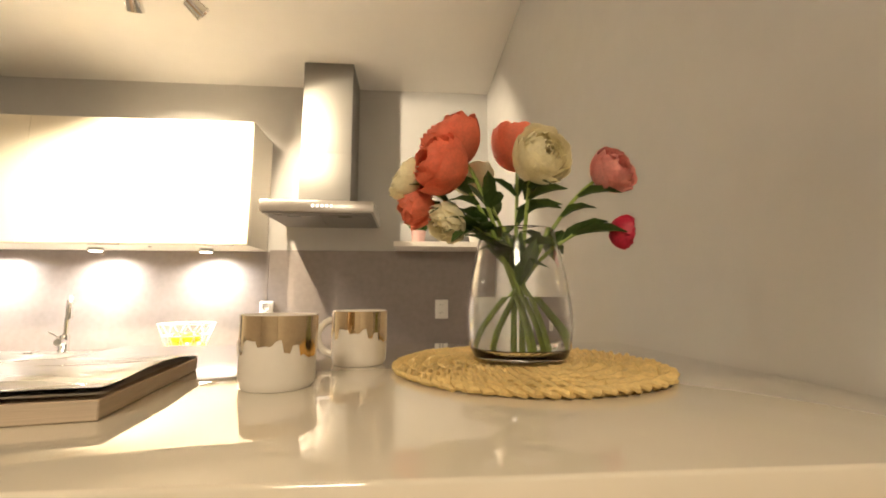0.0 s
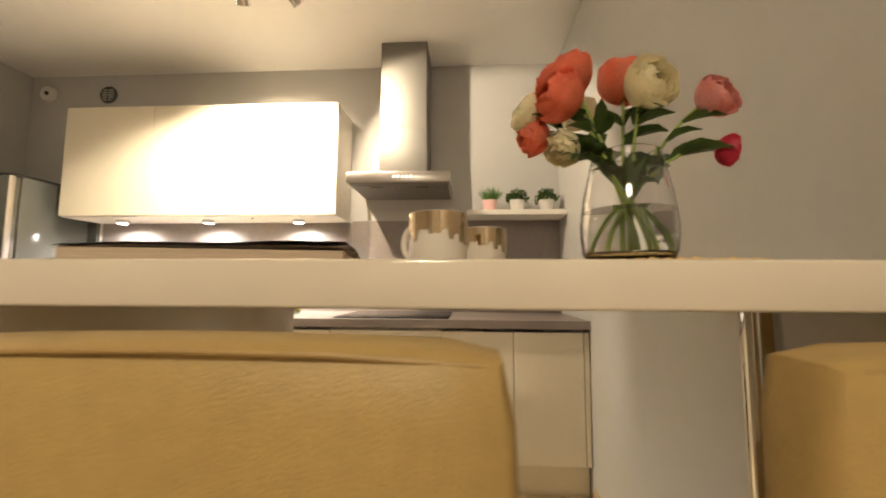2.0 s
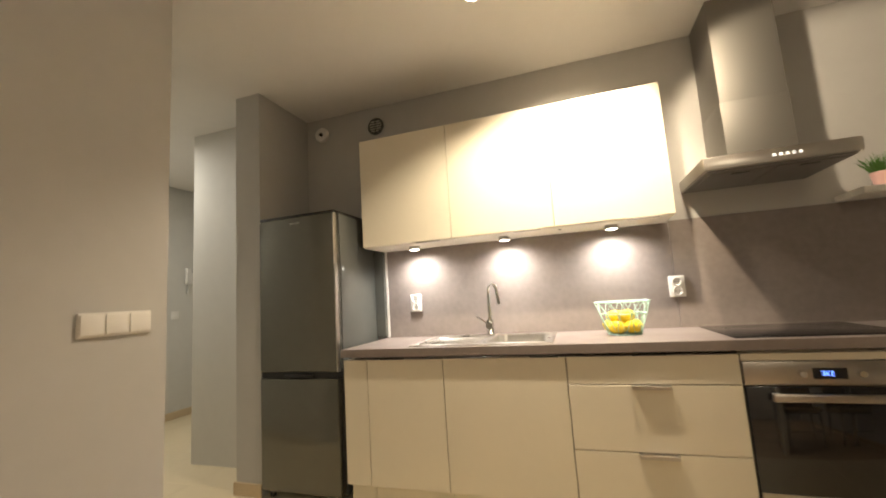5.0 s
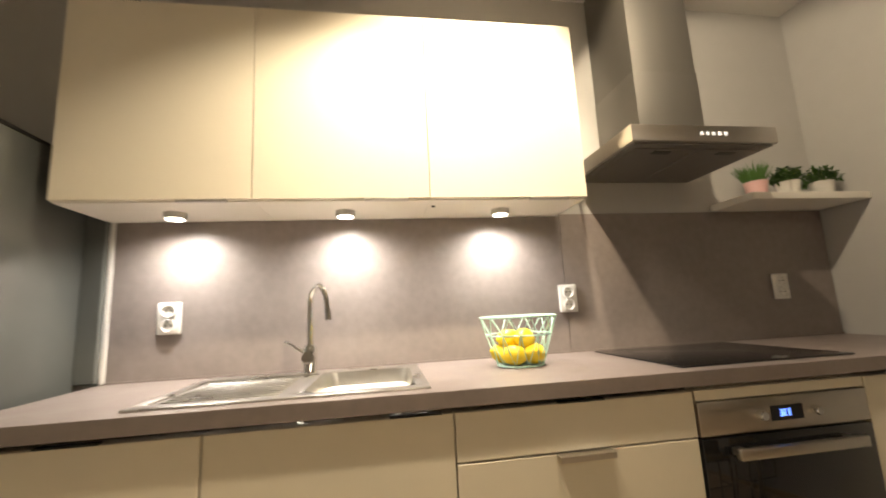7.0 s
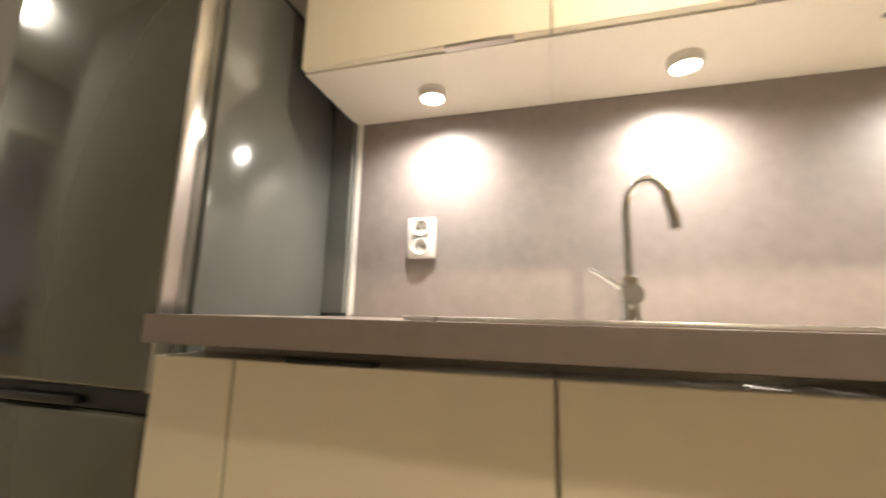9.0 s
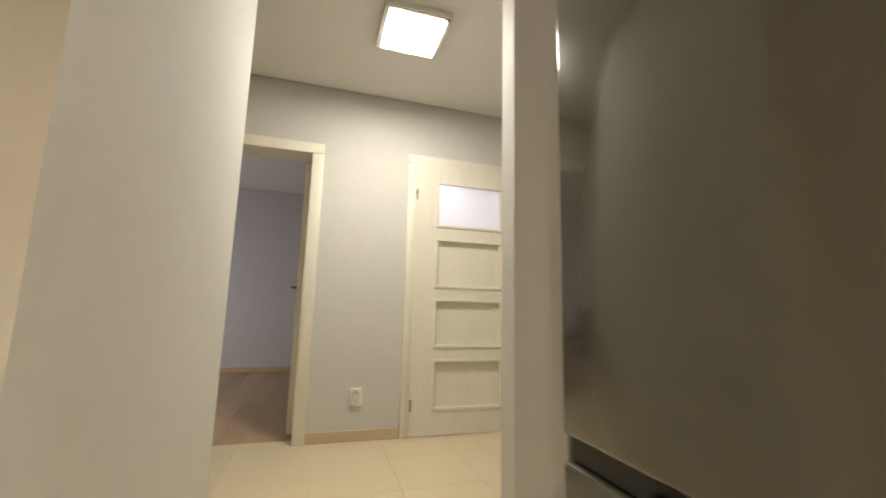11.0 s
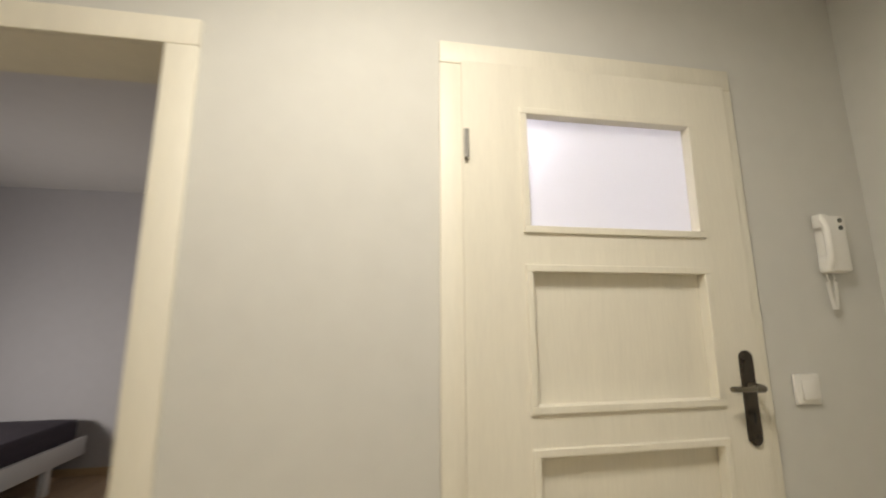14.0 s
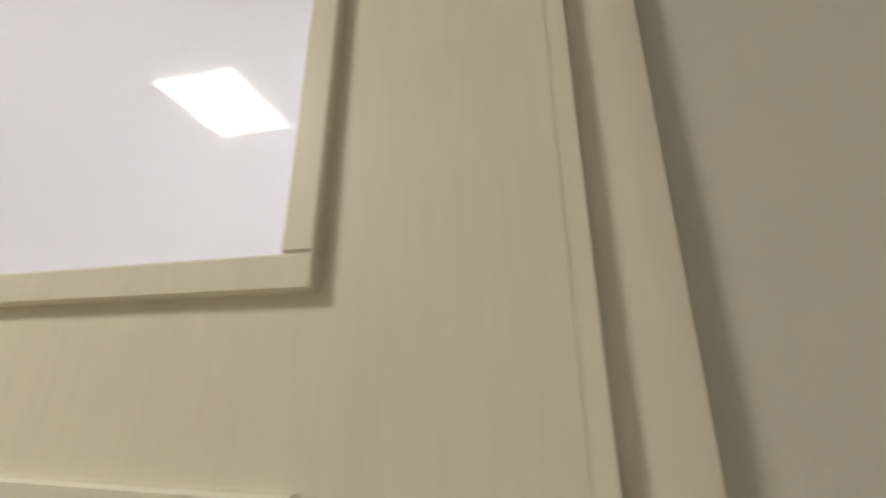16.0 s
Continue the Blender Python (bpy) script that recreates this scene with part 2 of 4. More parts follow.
def lathe(profile, n=32, bm=None, at=(0, 0, 0), m=None):
    """Turn a profile of (radius, height) about z."""
    bm = bm or bmesh.new()
    rings = []
    for r, z in profile:
        ring = []
        for i in range(n):
            a = 2 * math.pi * i / n
            v = Vector((r * math.cos(a), r * math.sin(a), z))
            v = (m @ v) if m else v
            ring.append(bm.verts.new(v + Vector(at)))
        rings.append(ring)
    for a, b in zip(rings, rings[1:]):
        for i in range(n):
            bm.faces.new((a[i], a[(i + 1) % n], b[(i + 1) % n], b[i]))
    for ring, flip in ((rings[0], True), (rings[-1], False)):
        bm.faces.new(ring[::-1] if flip else ring)
    return bm


def tube(points, r, n=10, bm=None, closed=False):
    """A round bar along points; r a number or one radius a point."""
    bm = bm or bmesh.new()
    pts = [Vector(p) for p in points]
    rings, up = [], Vector((0, 0, 1))
    for i, p in enumerate(pts):
        if closed:
            d = pts[(i + 1) % len(pts)] - pts[i - 1]
        else:
            d = pts[min(i + 1, len(pts) - 1)] - pts[max(i - 1, 0)]
        d.normalize()
        s = d.cross(up if abs(d.z) < 0.95 else Vector((1, 0, 0))).normalized()
        if rings and s.dot(last) < 0:
            s = -s
        last = s
        u = s.cross(d)
        rad = r[i] if isinstance(r, (list, tuple)) else r
        rings.append([bm.verts.new(p + (s * math.cos(2 * math.pi * k / n) + u * math.sin(2 * math.pi * k / n)) * rad) for k in range(n)])
    pairs = list(zip(rings, rings[1:])) + ([(rings[-1], rings[0])] if closed else [])
    for a, b in pairs:
        for k in range(n):
            bm.faces.new((a[k], a[(k + 1) % n], b[(k + 1) % n], b[k]))
    if not closed:
        bm.faces.new(rings[0][::-1])
        bm.faces.new(rings[-1])
    return bm


def mesh_of(name, bm, material, smooth=True):
    bmesh.ops.recalc_face_normals(bm, faces=bm.faces)
    me = bpy.data.meshes.new(name)
    bm.to_mesh(me)
    bm.free()
    me.materials.append(material)
    if smooth:
        me.polygons.foreach_set("use_smooth", [True] * len(me.polygons))
        me.set_sharp_from_angle(angle=radians(35))
    return me


def part(name, bm, material, parent=None, label="", smooth=True):
    ob = new(name, mesh_of(name, bm, material, smooth))
    if parent is not None:
        ob.parent = parent
        ob.matrix_parent_inverse = parent.matrix_basis.inverted()
    if label:
        ob["label"] = label
    return ob


def thing(name, at, label, category, group=""):
    ob = new(name)
    ob.empty_display_size = 0.05
    ob.matrix_basis = Matrix.Translation(at)
    return tagged(ob, label, category, group)


def structure(name, bm, material, label, category):
    return tagged(part(name, bm, material, None, "", False), label, category, "", "structure")


# ---- the shell ----
H = 2.50
XW, YS = -6.055, -5.6
part_wall = [
    ("wall_north", (-3.93, 0, 0, 0.15, 0.15, H + 0.1), M_WALL, "light grey painted kitchen back wall"),
    ("wall_east", (0, YS, 0, 0.15, 0, H + 0.1), M_WALL, "light grey painted side wall beside the table"),
    ("wall_south", (-3.45, YS - 0.15, 0, 0.15, YS, H + 0.1), M_WALL, "light grey painted living room wall"),
    ("wall_fridge_pier", (-3.93, -0.505, 0, -3.74, 0, H + 0.1), M_WALL, "grey painted pier beside the fridge"),
    ("wall_living_west", (-3.45, YS, 0, -3.29, -1.45, H + 0.1), M_WALL, "grey painted living room wall with switches"),
    ("wall_corridor_south", (-4.93, -1.60, 0, -3.762, -1.26, H + 0.1), M_WALLH, "pale painted corridor wall"),
    ("wall_corridor_north", (-4.68, -0.18, 0, -3.932, 0.15, H + 0.1), M_WALLH, "pale painted corridor wall under the hall lamp"),
    ("wall_hall_east", (-4.68, 0.152, 0, -4.53, 1.25, H + 0.1), M_WALLH, "pale painted hall wall"),
    ("wall_hall_north", (-6.2, 1.10, 0, -4.682, 1.25, H + 0.1), M_WALLH, "grey painted hall wall past the entry phone"),
    ("wall_hall_corner", (-4.93, -1.879, 0, -4.80, -1.602, H + 0.1), M_WALLH, "pale painted hall corner"),
    ("wall_corridor_end", (-3.76, -1.60, 0, -3.452, -1.452, H + 0.1), M_WALLH, "pale painted corridor wall end"),
]
for nm, b, m, lb in part_wall:
    structure(nm, box(*b), m, lb, "wall")
# door wall with two openings
bm = bmesh.new()
for b in ((-6.225, -2.3, 0, XW, -1.83, H + 0.1), (-6.225, -1.83, 2.03, XW, -0.99, H + 0.1), (-6.225, -0.99, 0, XW, -0.27, H + 0.1), (-6.225, -0.27, 2.04, XW, 0.595, H + 0.1), (-6.225, 0.595, 0, XW, 1.10, H + 0.1)):
    slab(bm, *b)
structure("wall_west", bm, M_WALLH, "pale painted hall wall with two doorways", "wall")
# left hall wall with its doorway
bm = bmesh.new()
for b in ((XW + 0.002, -2.0, 0, -5.93, -1.88, H + 0.1), (-5.93, -2.0, 2.03, -5.10, -1.88, H + 0.1), (-5.10, -2.0, 0, -4.9, -1.882, H + 0.1)):
    slab(bm, *b)
structure("wall_hall_south", bm, M_WALLH, "pale painted hall wall with a doorway", "wall")
structure("ceiling", box(-6.03, YS, H, 0, 1.1, H + 0.1), M_CEIL, "white painted ceiling", "ceiling")
# bedroom and bathroom shells behind the doors
for nm, b in (("wall_bedroom_west", (-9.3, -4.7, 0, -9.15, -0.6, 2.6)), ("wall_bedroom_north", (-9.15, -0.75, 0, -6.227, -0.6, 2.6)), ("wall_bedroom_south", (-9.15, -4.7, 0, -6.0, -4.55, 2.6)), ("wall_bedroom_east", (-6.225, -4.55, 0, -6.04, -2.302, 2.6))):
    structure(nm, box(*b), M_WALLB, "grey painted bedroom wall", "wall")
structure("ceiling_bedroom", box(-9.15, -4.55, 2.50, -6.227, -0.752, 2.60), M_CEIL, "white bedroom ceiling", "ceiling")
for nm, b in (("wall_bath_west", (-7.6, -0.55, 0, -7.5, 1.5, 2.6)), ("wall_bath_north", (-7.5, 1.4, 0, -6.2, 1.5, 2.6)), ("wall_bath_south", (-7.5, -0.55, 0, -6.227, -0.45, 2.6))):
    structure(nm, box(*b), M_CEIL, "white bathroom wall", "wall")
structure("ceiling_bath", box(-7.5, -0.45, 2.46, -6.227, 1.4, 2.56), M_CEIL, "white bathroom ceiling", "ceiling")
for nm, b in (("wall_closet_south", (-6.0, -2.6, 0, -4.9, -2.5, 2.6)), ("wall_closet_west", (-6.03, -2.5, 0, -5.95, -2.002, 2.6)), ("wall_closet_east", (-4.98, -2.5, 0, -4.9, -2.002, 2.6))):
    structure(nm, box(*b), M_WALLH, "pale wall of the side room", "wall")
structure("ceiling_closet", box(-6.0, -2.5, 2.46, -4.9, -1.9, 2.56), M_CEIL, "white ceiling of the side room", "ceiling")

# ---- kitchen ----
WT = 0.842
YF = -0.585


def cabinet(name, x0, x1, fronts, label):
    """A base cabinet: carcass, plinth and doors or drawers, each (z0, z1, x0, x1, kind of pull)."""
    c = thing(name, ((x0 + x1) / 2, -0.3, 0), label, "cabinet", "base cabinets")
    part("body", box(x0 + 0.001, -0.563, 0.150, x1 - 0.001, -0.012, 0.782), M_CARC, c)
    part("top_rail", box(x0 + 0.001, -0.500, 0.7822, x1 - 0.001, -0.012, 0.8005), M_CARC, c)
    part("plinth", box(x0 + 0.001, -0.532, 0.0, x1 - 0.001, -0.515, 0.149), M_FRONT, c)
    for z0, z1, a, b, pull in fronts:
        d = part("door" if z1 - z0 > 0.45 else "drawer_front", box(a + 0.002, YF, z0 + 0.0015, b - 0.002, -0.565, z1 - 0.0015, 0.0015, 1), M_FRONT, c)
        mid = (a + b) / 2
        if pull == "lip":
            bm = box(mid - 0.075, YF - 0.030, z1 - 0.003, mid + 0.075, YF + 0.004, z1 + 0.0005, 0.0008, 1)
            slab(bm, mid - 0.075, YF - 0.030, z1 - 0.014, mid + 0.075, YF - 0.0275, z1 - 0.003)
            part("handle", bm, M_STEELH, d, "flat steel edge pull")
        elif pull:
            part("handle", box(pull - 0.065, YF - 0.003, z1 - 0.0012, pull + 0.065, YF + 0.014, z1 + 0.003, 0.0006, 1), M_BLACK, d, "thin dark edge pull")
    return c


cabinet("base_cabinet", -3.118, -2.976, [(0.152, 0.785, -3.118, -2.976, None)], "narrow cream gloss filler cabinet beside the fridge")
cabinet("base_cabinet", -2.976, -2.553, [(0.152, 0.785, -2.976, -2.553, -2.83)], "narrow cream gloss base cabinet under the drainer")
cabinet("base_cabinet", -2.553, -1.964, [(0.152, 0.785, -2.553, -1.964, -2.06)], "cream gloss sink base cabinet with one door")
cabinet("drawer_cabinet", -1.964, -1.292, [(0.664, 0.785, -1.964, -1.292, -1.62), (0.385, 0.662, -1.964, -1.292, "lip"), (0.152, 0.383, -1.964, -1.292, "lip")], "cream gloss drawer cabinet with steel edge pulls")
cabinet("base_cabinet", -0.725, -0.370, [(0.152, 0.785, -0.725, -0.370, -0.45)], "cream gloss base cabinet beside the oven")
cabinet("base_cabinet", -0.370, -0.003, [(0.152, 0.785, -0.370, -0.030, -0.29), (0.152, 0.785, -0.030, -0.003, None)], "cream gloss base cabinet in the room corner")

# oven in its housing
ov = thing("oven", (-1.008, -0.3, 0), "built-in steel oven with black glass door and blue clock", "oven")
part("housing", box(-1.290, -0.555, 0.150, -0.727, -0.012, 0.800), M_CARC, ov, "cream cabinet housing")
part("plinth", box(-1.290, -0.532, 0, -0.727, -0.515, 0.149), M_FRONT, ov, "cream plinth")
part("top_strip", box(-1.289, YF, 0.757, -0.728, -0.558, 0.785, 0.001, 1), M_FRONT, ov, "cream filler strip")
part("control_panel", box(-1.287, YF - 0.004, 0.664, -0.730, -0.556, 0.753, 0.002), M_STEELH, ov, "brushed steel control panel")
od = part("door", box(-1.287, YF - 0.006, 0.222, -0.730, -0.556, 0.658, 0.002), M_OVENG, ov, "black glass door")
part("lower_trim", box(-1.287, YF - 0.004, 0.156, -0.730, -0.556, 0.218, 0.002), M_STEELH, ov, "steel lower trim")
part("door_band", box(-1.286, YF - 0.009, 0.224, -0.731, YF - 0.0065, 0.262), M_STEELH, od, "steel band")
bm = box(-1.215, YF - 0.050, 0.610, -0.805, YF - 0.030, 0.638, 0.004)
for hx in (-1.19, -0.83):
    slab(bm, hx - 0.012, YF - 0.032, 0.615, hx + 0.012, YF - 0.004, 0.633)
part("handle", bm, M_STEELH, od, "steel bar handle")
disp = part("clock", box(-1.062, YF - 0.0055, 0.687, -0.955, YF - 0.0035, 0.728, 0.001, 1), M_BLACK, ov, "black clock window")
bm = bmesh.new()
for k, segs in enumerate(("61", "31", "21")):
    x = -1.030 + k * 0.015
    for dx, dz, w, h in ((0, 0.708, 0.008, 0.002), (0, 0.716, 0.008, 0.002), (0, 0.700, 0.008, 0.002), (-0.004 if k else 0.004, 0.708, 0.002, 0.016)):
        slab(bm, x + dx - w / 2, YF - 0.0065, dz - h / 2, x + dx + w / 2, YF - 0.0056, dz + h / 2)
part("digits", bm, M_BLUE, disp, "blue lit digits")
for kx in (-1.098, -0.918):
    part("knob", lathe([(0.013, 0), (0.013, 0.016), (0.011, 0.020)], 20, m=Euler((radians(90), 0, 0)).to_matrix(), at=(kx, YF - 0.004, 0.708)), M_CHROME, ov)

# fridge
fr = thing("fridge", (-3.46, -0.3, 0), "tall grey glass-fronted fridge freezer beside the pier", "fridge")
part("body", box(-3.735, -0.457, 0.035, -3.195, -0.02, 1.632, 0.004), M_FSIDE, fr, "glossy grey side panels")
fd = part("door", box(-3.733, -0.522, 0.712, -3.197, -0.461, 1.630, 0.010, 3), M_FRIDGE, fr)
fz = part("freezer_door", box(-3.733, -0.522, 0.045, -3.197, -0.461, 0.674, 0.010, 3), M_FRIDGE, fr)
part("edge_strip", box(-3.2015, -0.5225, 0.712, -3.194, -0.492, 1.628, 0.002), M_STEELH, fd, "bright metal edge")
part("handle_recess", box(-3.728, -0.507, 0.676, -3.20, -0.461, 0.710), M_BLACK, fr, "black grip recess")
bm = box(-3.56, -0.525, 0.680, -3.36, -0.508, 0.696, 0.004)
part("grip", bm, M_BLACK, fr)
part("rear_filler", box(-3.1945, -0.034, 0.85, -3.126, -0.002, 1.632, 0.002, 1), M_FSIDE, fr, "grey filler strip behind the fridge")
part("top_cap", box(-3.735, -0.514, 1.632, -3.195, -0.03, 1.645, 0.003), M_BLACK, fr)
for fx in (-3.69, -3.24):
    part("foot", lathe([(0.018, 0), (0.018, 0.036)], 14, at=(fx, -0.47, 0)), M_BLACK, fr)
part("badge", box(-3.50, -0.5235, 1.585, -3.43, -0.5215, 1.595), M_STEEL, fd, "small silver badge")

# worktop, splashback
structure_like = thing("worktop", (-1.56, -0.3, 0.80), "grey-brown laminate worktop over the base cabinets", "worktop")
bm = bmesh.new()
for b in ((-3.120, -0.605, 0.8015, -2.72, -0.01, WT), (-2.72, -0.605, 0.8015, -2.02, -0.545, WT), (-2.72, -0.075, 0.8015, -2.02, -0.01, WT), (-2.02, -0.605, 0.8015, -0.003, -0.01, WT)):
    slab(bm, *b)
bmesh.ops.remove_doubles(bm, verts=bm.verts, dist=1e-5)
part("slab", bm, M_TOP, structure_like, "", False)
part("front_edge", box(-3.1195, -0.6068, 0.8025, -0.0035, -0.6053, WT - 0.001), M_TOP, structure_like, "laminate front edge")
sp = thing("splashback", (-1.56, -0.005, WT), "taupe splashback panels above the worktop", "splashback")
part("panel", box(-3.108, -0.009, WT + 0.0005, -1.362, -0.001, 1.424), M_SPLASH, sp)
part("panel", box(-1.359, -0.008, WT + 0.0005, -0.003, -0.001, 1.434), M_SPLASH, sp)
part("edge_trim", box(-3.124, -0.014, WT + 0.0005, -3.1085, -0.001, 1.424, 0.001, 1), M_WHITE, sp, "white vertical edge trim")
part("bottom_seal", box(-3.108, -0.016, WT + 0.0005, -0.003, -0.0095, WT + 0.007), M_TOP, sp)

# sink with drainer
sk = thing("sink", (-2.37, -0.31, WT), "stainless steel inset sink with ribbed drainer", "sink")
bm = bmesh.new()
x0, x1, y0, y1, t = -2.745, -2.015, -0.555, -0.065, 0.006
for b in ((x0, y0, WT + 0.0005, x1, y0 + 0.045, WT + t), (x0, y1 - 0.075, WT + 0.0005, x1, y1, WT + t), (x0, y0 + 0.045, WT + 0.0005, x0 + 0.03, y1 - 0.075, WT + t), (x1 - 0.035, y0 + 0.045, WT + 0.0005, x1, y1 - 0.075, WT + t), (-2.385, y0 + 0.045, WT + 0.0005, -2.345, y1 - 0.075, WT + t)):
    slab(bm, *b, 0.002, 2)
part("rim", bm, M_SINK, sk)
bm = bmesh.new()
bx0, bx1, by0, by1, zb = -2.345, -2.05, y0 + 0.045, y1 - 0.075, WT - 0.13
ring = []
for z, ins in ((WT + 0.005, 0.0), (WT - 0.02, 0.006), (zb + 0.03, 0.012), (zb + 0.008, 0.03), (zb, 0.06)):
    loop, rr = [], 0.05
    for cx, cy, a0 in ((bx1 - ins - rr, by1 - ins - rr, 0), (bx0 + ins + rr, by1 - ins - rr, 90), (bx0 + ins + rr, by0 + ins + rr, 180), (bx1 - ins - rr, by0 + ins + rr, 270)):
        for k in range(6):
            a = radians(a0 + 18 * k)
            loop.append(bm.verts.new((cx + rr * math.cos(a), cy + rr * math.sin(a), z)))
    ring.append(loop)
for a, b in zip(ring, ring[1:]):
    for i in range(len(a)):
        bm.faces.new((a[i], a[(i + 1) % len(a)], b[(i + 1) % len(a)], b[i]))
bm.faces.new(ring[-1])
part("bowl", bm, M_SINK, sk)
bm = box(x0 + 0.03, y0 + 0.045, WT - 0.006, -2.385, y1 - 0.075, WT + 0.0005)
for i in range(9):
    yy = y0 + 0.075 + i * 0.034
    part("drainer_rib", box(x0 + 0.05, yy, WT + 0.0008, -2.41, yy + 0.012, WT + 0.0042, 0.0015, 1), M_SINK, sk)
part("drainer", bm, M_SINK, sk)
part("waste", lathe([(0.03, 0), (0.03, 0.003), (0.02, 0.004)], 20, at=(-2.2, -0.33, zb + 0.0005)), M_CHROME, sk)

# tap
tp = thing("tap", (-2.385, -0.11, WT + 0.006), "chrome swan-neck kitchen tap with side lever", "tap")
TX, TY, TZ = -2.395, -0.11, WT + 0.006
part("base", lathe([(0.026, 0), (0.026, 0.006), (0.023, 0.012), (0.023, 0.085), (0.019, 0.095)], 24, at=(TX, TY, TZ)), M_CHROME, tp)
pts = [(TX, TY, TZ + 0.09), (TX, TY, TZ + 0.24)] + [(TX + 0.045 * (1 - math.cos(radians(a))) * 0.75, TY - 0.045 * (1 - math.cos(radians(a))) * 0.8, TZ + 0.24 + 0.06 * math.sin(radians(a))) for a in range(15, 181, 15)] + [(TX + 0.074, TY - 0.080, TZ + 0.20)]
part("spout", tube(pts, 0.0105, 14), M_CHROME, tp)
part("nozzle", tube([(TX + 0.073, TY - 0.079, TZ + 0.215), (TX + 0.076, TY - 0.082, TZ + 0.180)], 0.013, 14), M_CHROME, tp)
part("cartridge", tube([(TX, TY, TZ + 0.055), (TX, TY - 0.045, TZ + 0.055)], 0.021, 16), M_CHROME, tp)
part("lever", tube([(TX - 0.015, TY - 0.005, TZ + 0.068), (TX - 0.06, TY - 0.01, TZ + 0.10), (TX - 0.082, TY - 0.012, TZ + 0.112)], [0.006, 0.005, 0.004], 10), M_CHROME, tp)

# hob
hb = thing("hob", (-0.99, -0.31, WT), "black ceramic hob set into the worktop", "hob")
part("plate", box(-1.288, -0.552, WT + 0.0005, -0.690, -0.062, WT + 0.006, 0.002), M_HOB, hb)
for cx, cy, r in ((-1.14, -0.43, 0.085), (-1.14, -0.19, 0.07), (-0.85, -0.43, 0.07), (-0.85, -0.19, 0.09)):
    bm = bmesh.new()
    for a in (0,):
        inner = [bm.verts.new((cx + (r - 0.002) * math.cos(2 * math.pi * i / 40), cy + (r - 0.002) * math.sin(2 * math.pi * i / 40), WT + 0.0064)) for i in range(40)]
        outer = [bm.verts.new((cx + r * math.cos(2 * math.pi * i / 40), cy + r * math.sin(2 * math.pi * i / 40), WT + 0.0064)) for i in range(40)]
        for i in range(40):
            bm.faces.new((inner[i], inner[(i + 1) % 40], outer[(i + 1) % 40], outer[i]))
    part("zone_ring", bm, M_FSIDE, hb, "thin grey ring")

# upper cabinets
UZ0, UZ1 = 1.425, 2.122
for k in range(3):
    a, b = -3.131 + k * 0.5845, -3.131 + (k + 1) * 0.5845
    u = thing("wall_cabinet", ((a + b) / 2, -0.15, UZ0), "cream gloss wall cabinet above the splashback", "cabinet", "wall cabinets")
    part("body", box(a + 0.0005, -0.279, UZ0, b - 0.0005, -0.001, UZ1 - 0.002), M_CARC, u)
    d = part("door", box(a + 0.0015, -0.299, UZ0 + 0.004, b - 0.0015, -0.281, UZ1, 0.0012, 1), M_FRONT, u)
    px = a + 0.36
    part("handle", box(px, -0.306, UZ0 - 0.006, px + 0.15, -0.288, UZ0 + 0.003, 0.001, 1), M_STEELH, d, "flat steel edge pull")
tagged(part("sensor_switch", lathe([(0.008, 0), (0.008, 0.003), (0.004, 0.004)], 14, m=Euler((radians(180), 0, 0)).to_matrix(), at=(-1.94, -0.20, UZ0)), M_BLACK), "tiny black sensor under the wall cabinet", "switch")
for ux in (-2.845, -2.263, -1.667):
    ul = thing("cabinet_light", (ux, -0.141, UZ0), "round steel puck light under the wall cabinet", "lamp", "cabinet lights")
    part("housing", lathe([(0.029, -0.0225), (0.034, -0.0225), (0.036, -0.019), (0.036, -0.0005), (0.001, -0.0005)], 28, at=(ux, -0.141, UZ0)), M_SINK, ul, "brushed steel ring")
    part("lens", lathe([(0.0285, -0.0235), (0.0285, -0.0228)], 28, at=(ux, -0.141, UZ0)), M_UGLOW, ul, "lit lens")

# hood
hd = thing("cooker_hood", (-0.985, -0.22, 1.57), "stainless steel chimney hood over the hob", "cooker hood")
bm = box(-1.275, -0.447, 1.583, -0.694, -0.003, 1.643, 0.002)
part("canopy", bm, M_STEELH, hd)
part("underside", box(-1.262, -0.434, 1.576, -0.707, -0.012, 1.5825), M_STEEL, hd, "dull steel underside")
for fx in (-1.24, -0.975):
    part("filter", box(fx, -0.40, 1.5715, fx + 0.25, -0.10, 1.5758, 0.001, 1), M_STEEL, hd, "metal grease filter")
    part("filter_grip", box(fx + 0.09, -0.385, 1.5685, fx + 0.16, -0.360, 1.5713, 0.001, 1), M_BLACK, hd)
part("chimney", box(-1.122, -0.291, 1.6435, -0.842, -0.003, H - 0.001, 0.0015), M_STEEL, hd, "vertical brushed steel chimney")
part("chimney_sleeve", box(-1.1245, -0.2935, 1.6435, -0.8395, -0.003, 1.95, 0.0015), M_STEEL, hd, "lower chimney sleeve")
for k in range(5):
    part("button", box(-1.005 + k * 0.024 - 0.006, -0.4495, 1.607, -1.005 + k * 0.024 + 0.006, -0.4468, 1.619, 0.001, 1), M_DOT, hd, "small pale button")
part("clip", box(-0.995, -0.31, 1.6432, -0.965, -0.292, 1.655, 0.002), M_BLACK, hd)

# shelf with plants
sh = thing("wall_shelf", (-0.3, -0.11, 1.436), "white wall shelf holding three small plants", "shelf")
part("board", box(-0.598, -0.225, 1.436, -0.002, -0.001, 1.466, 0.0015, 1), M_SHELF, sh)
SZ = 1.4665


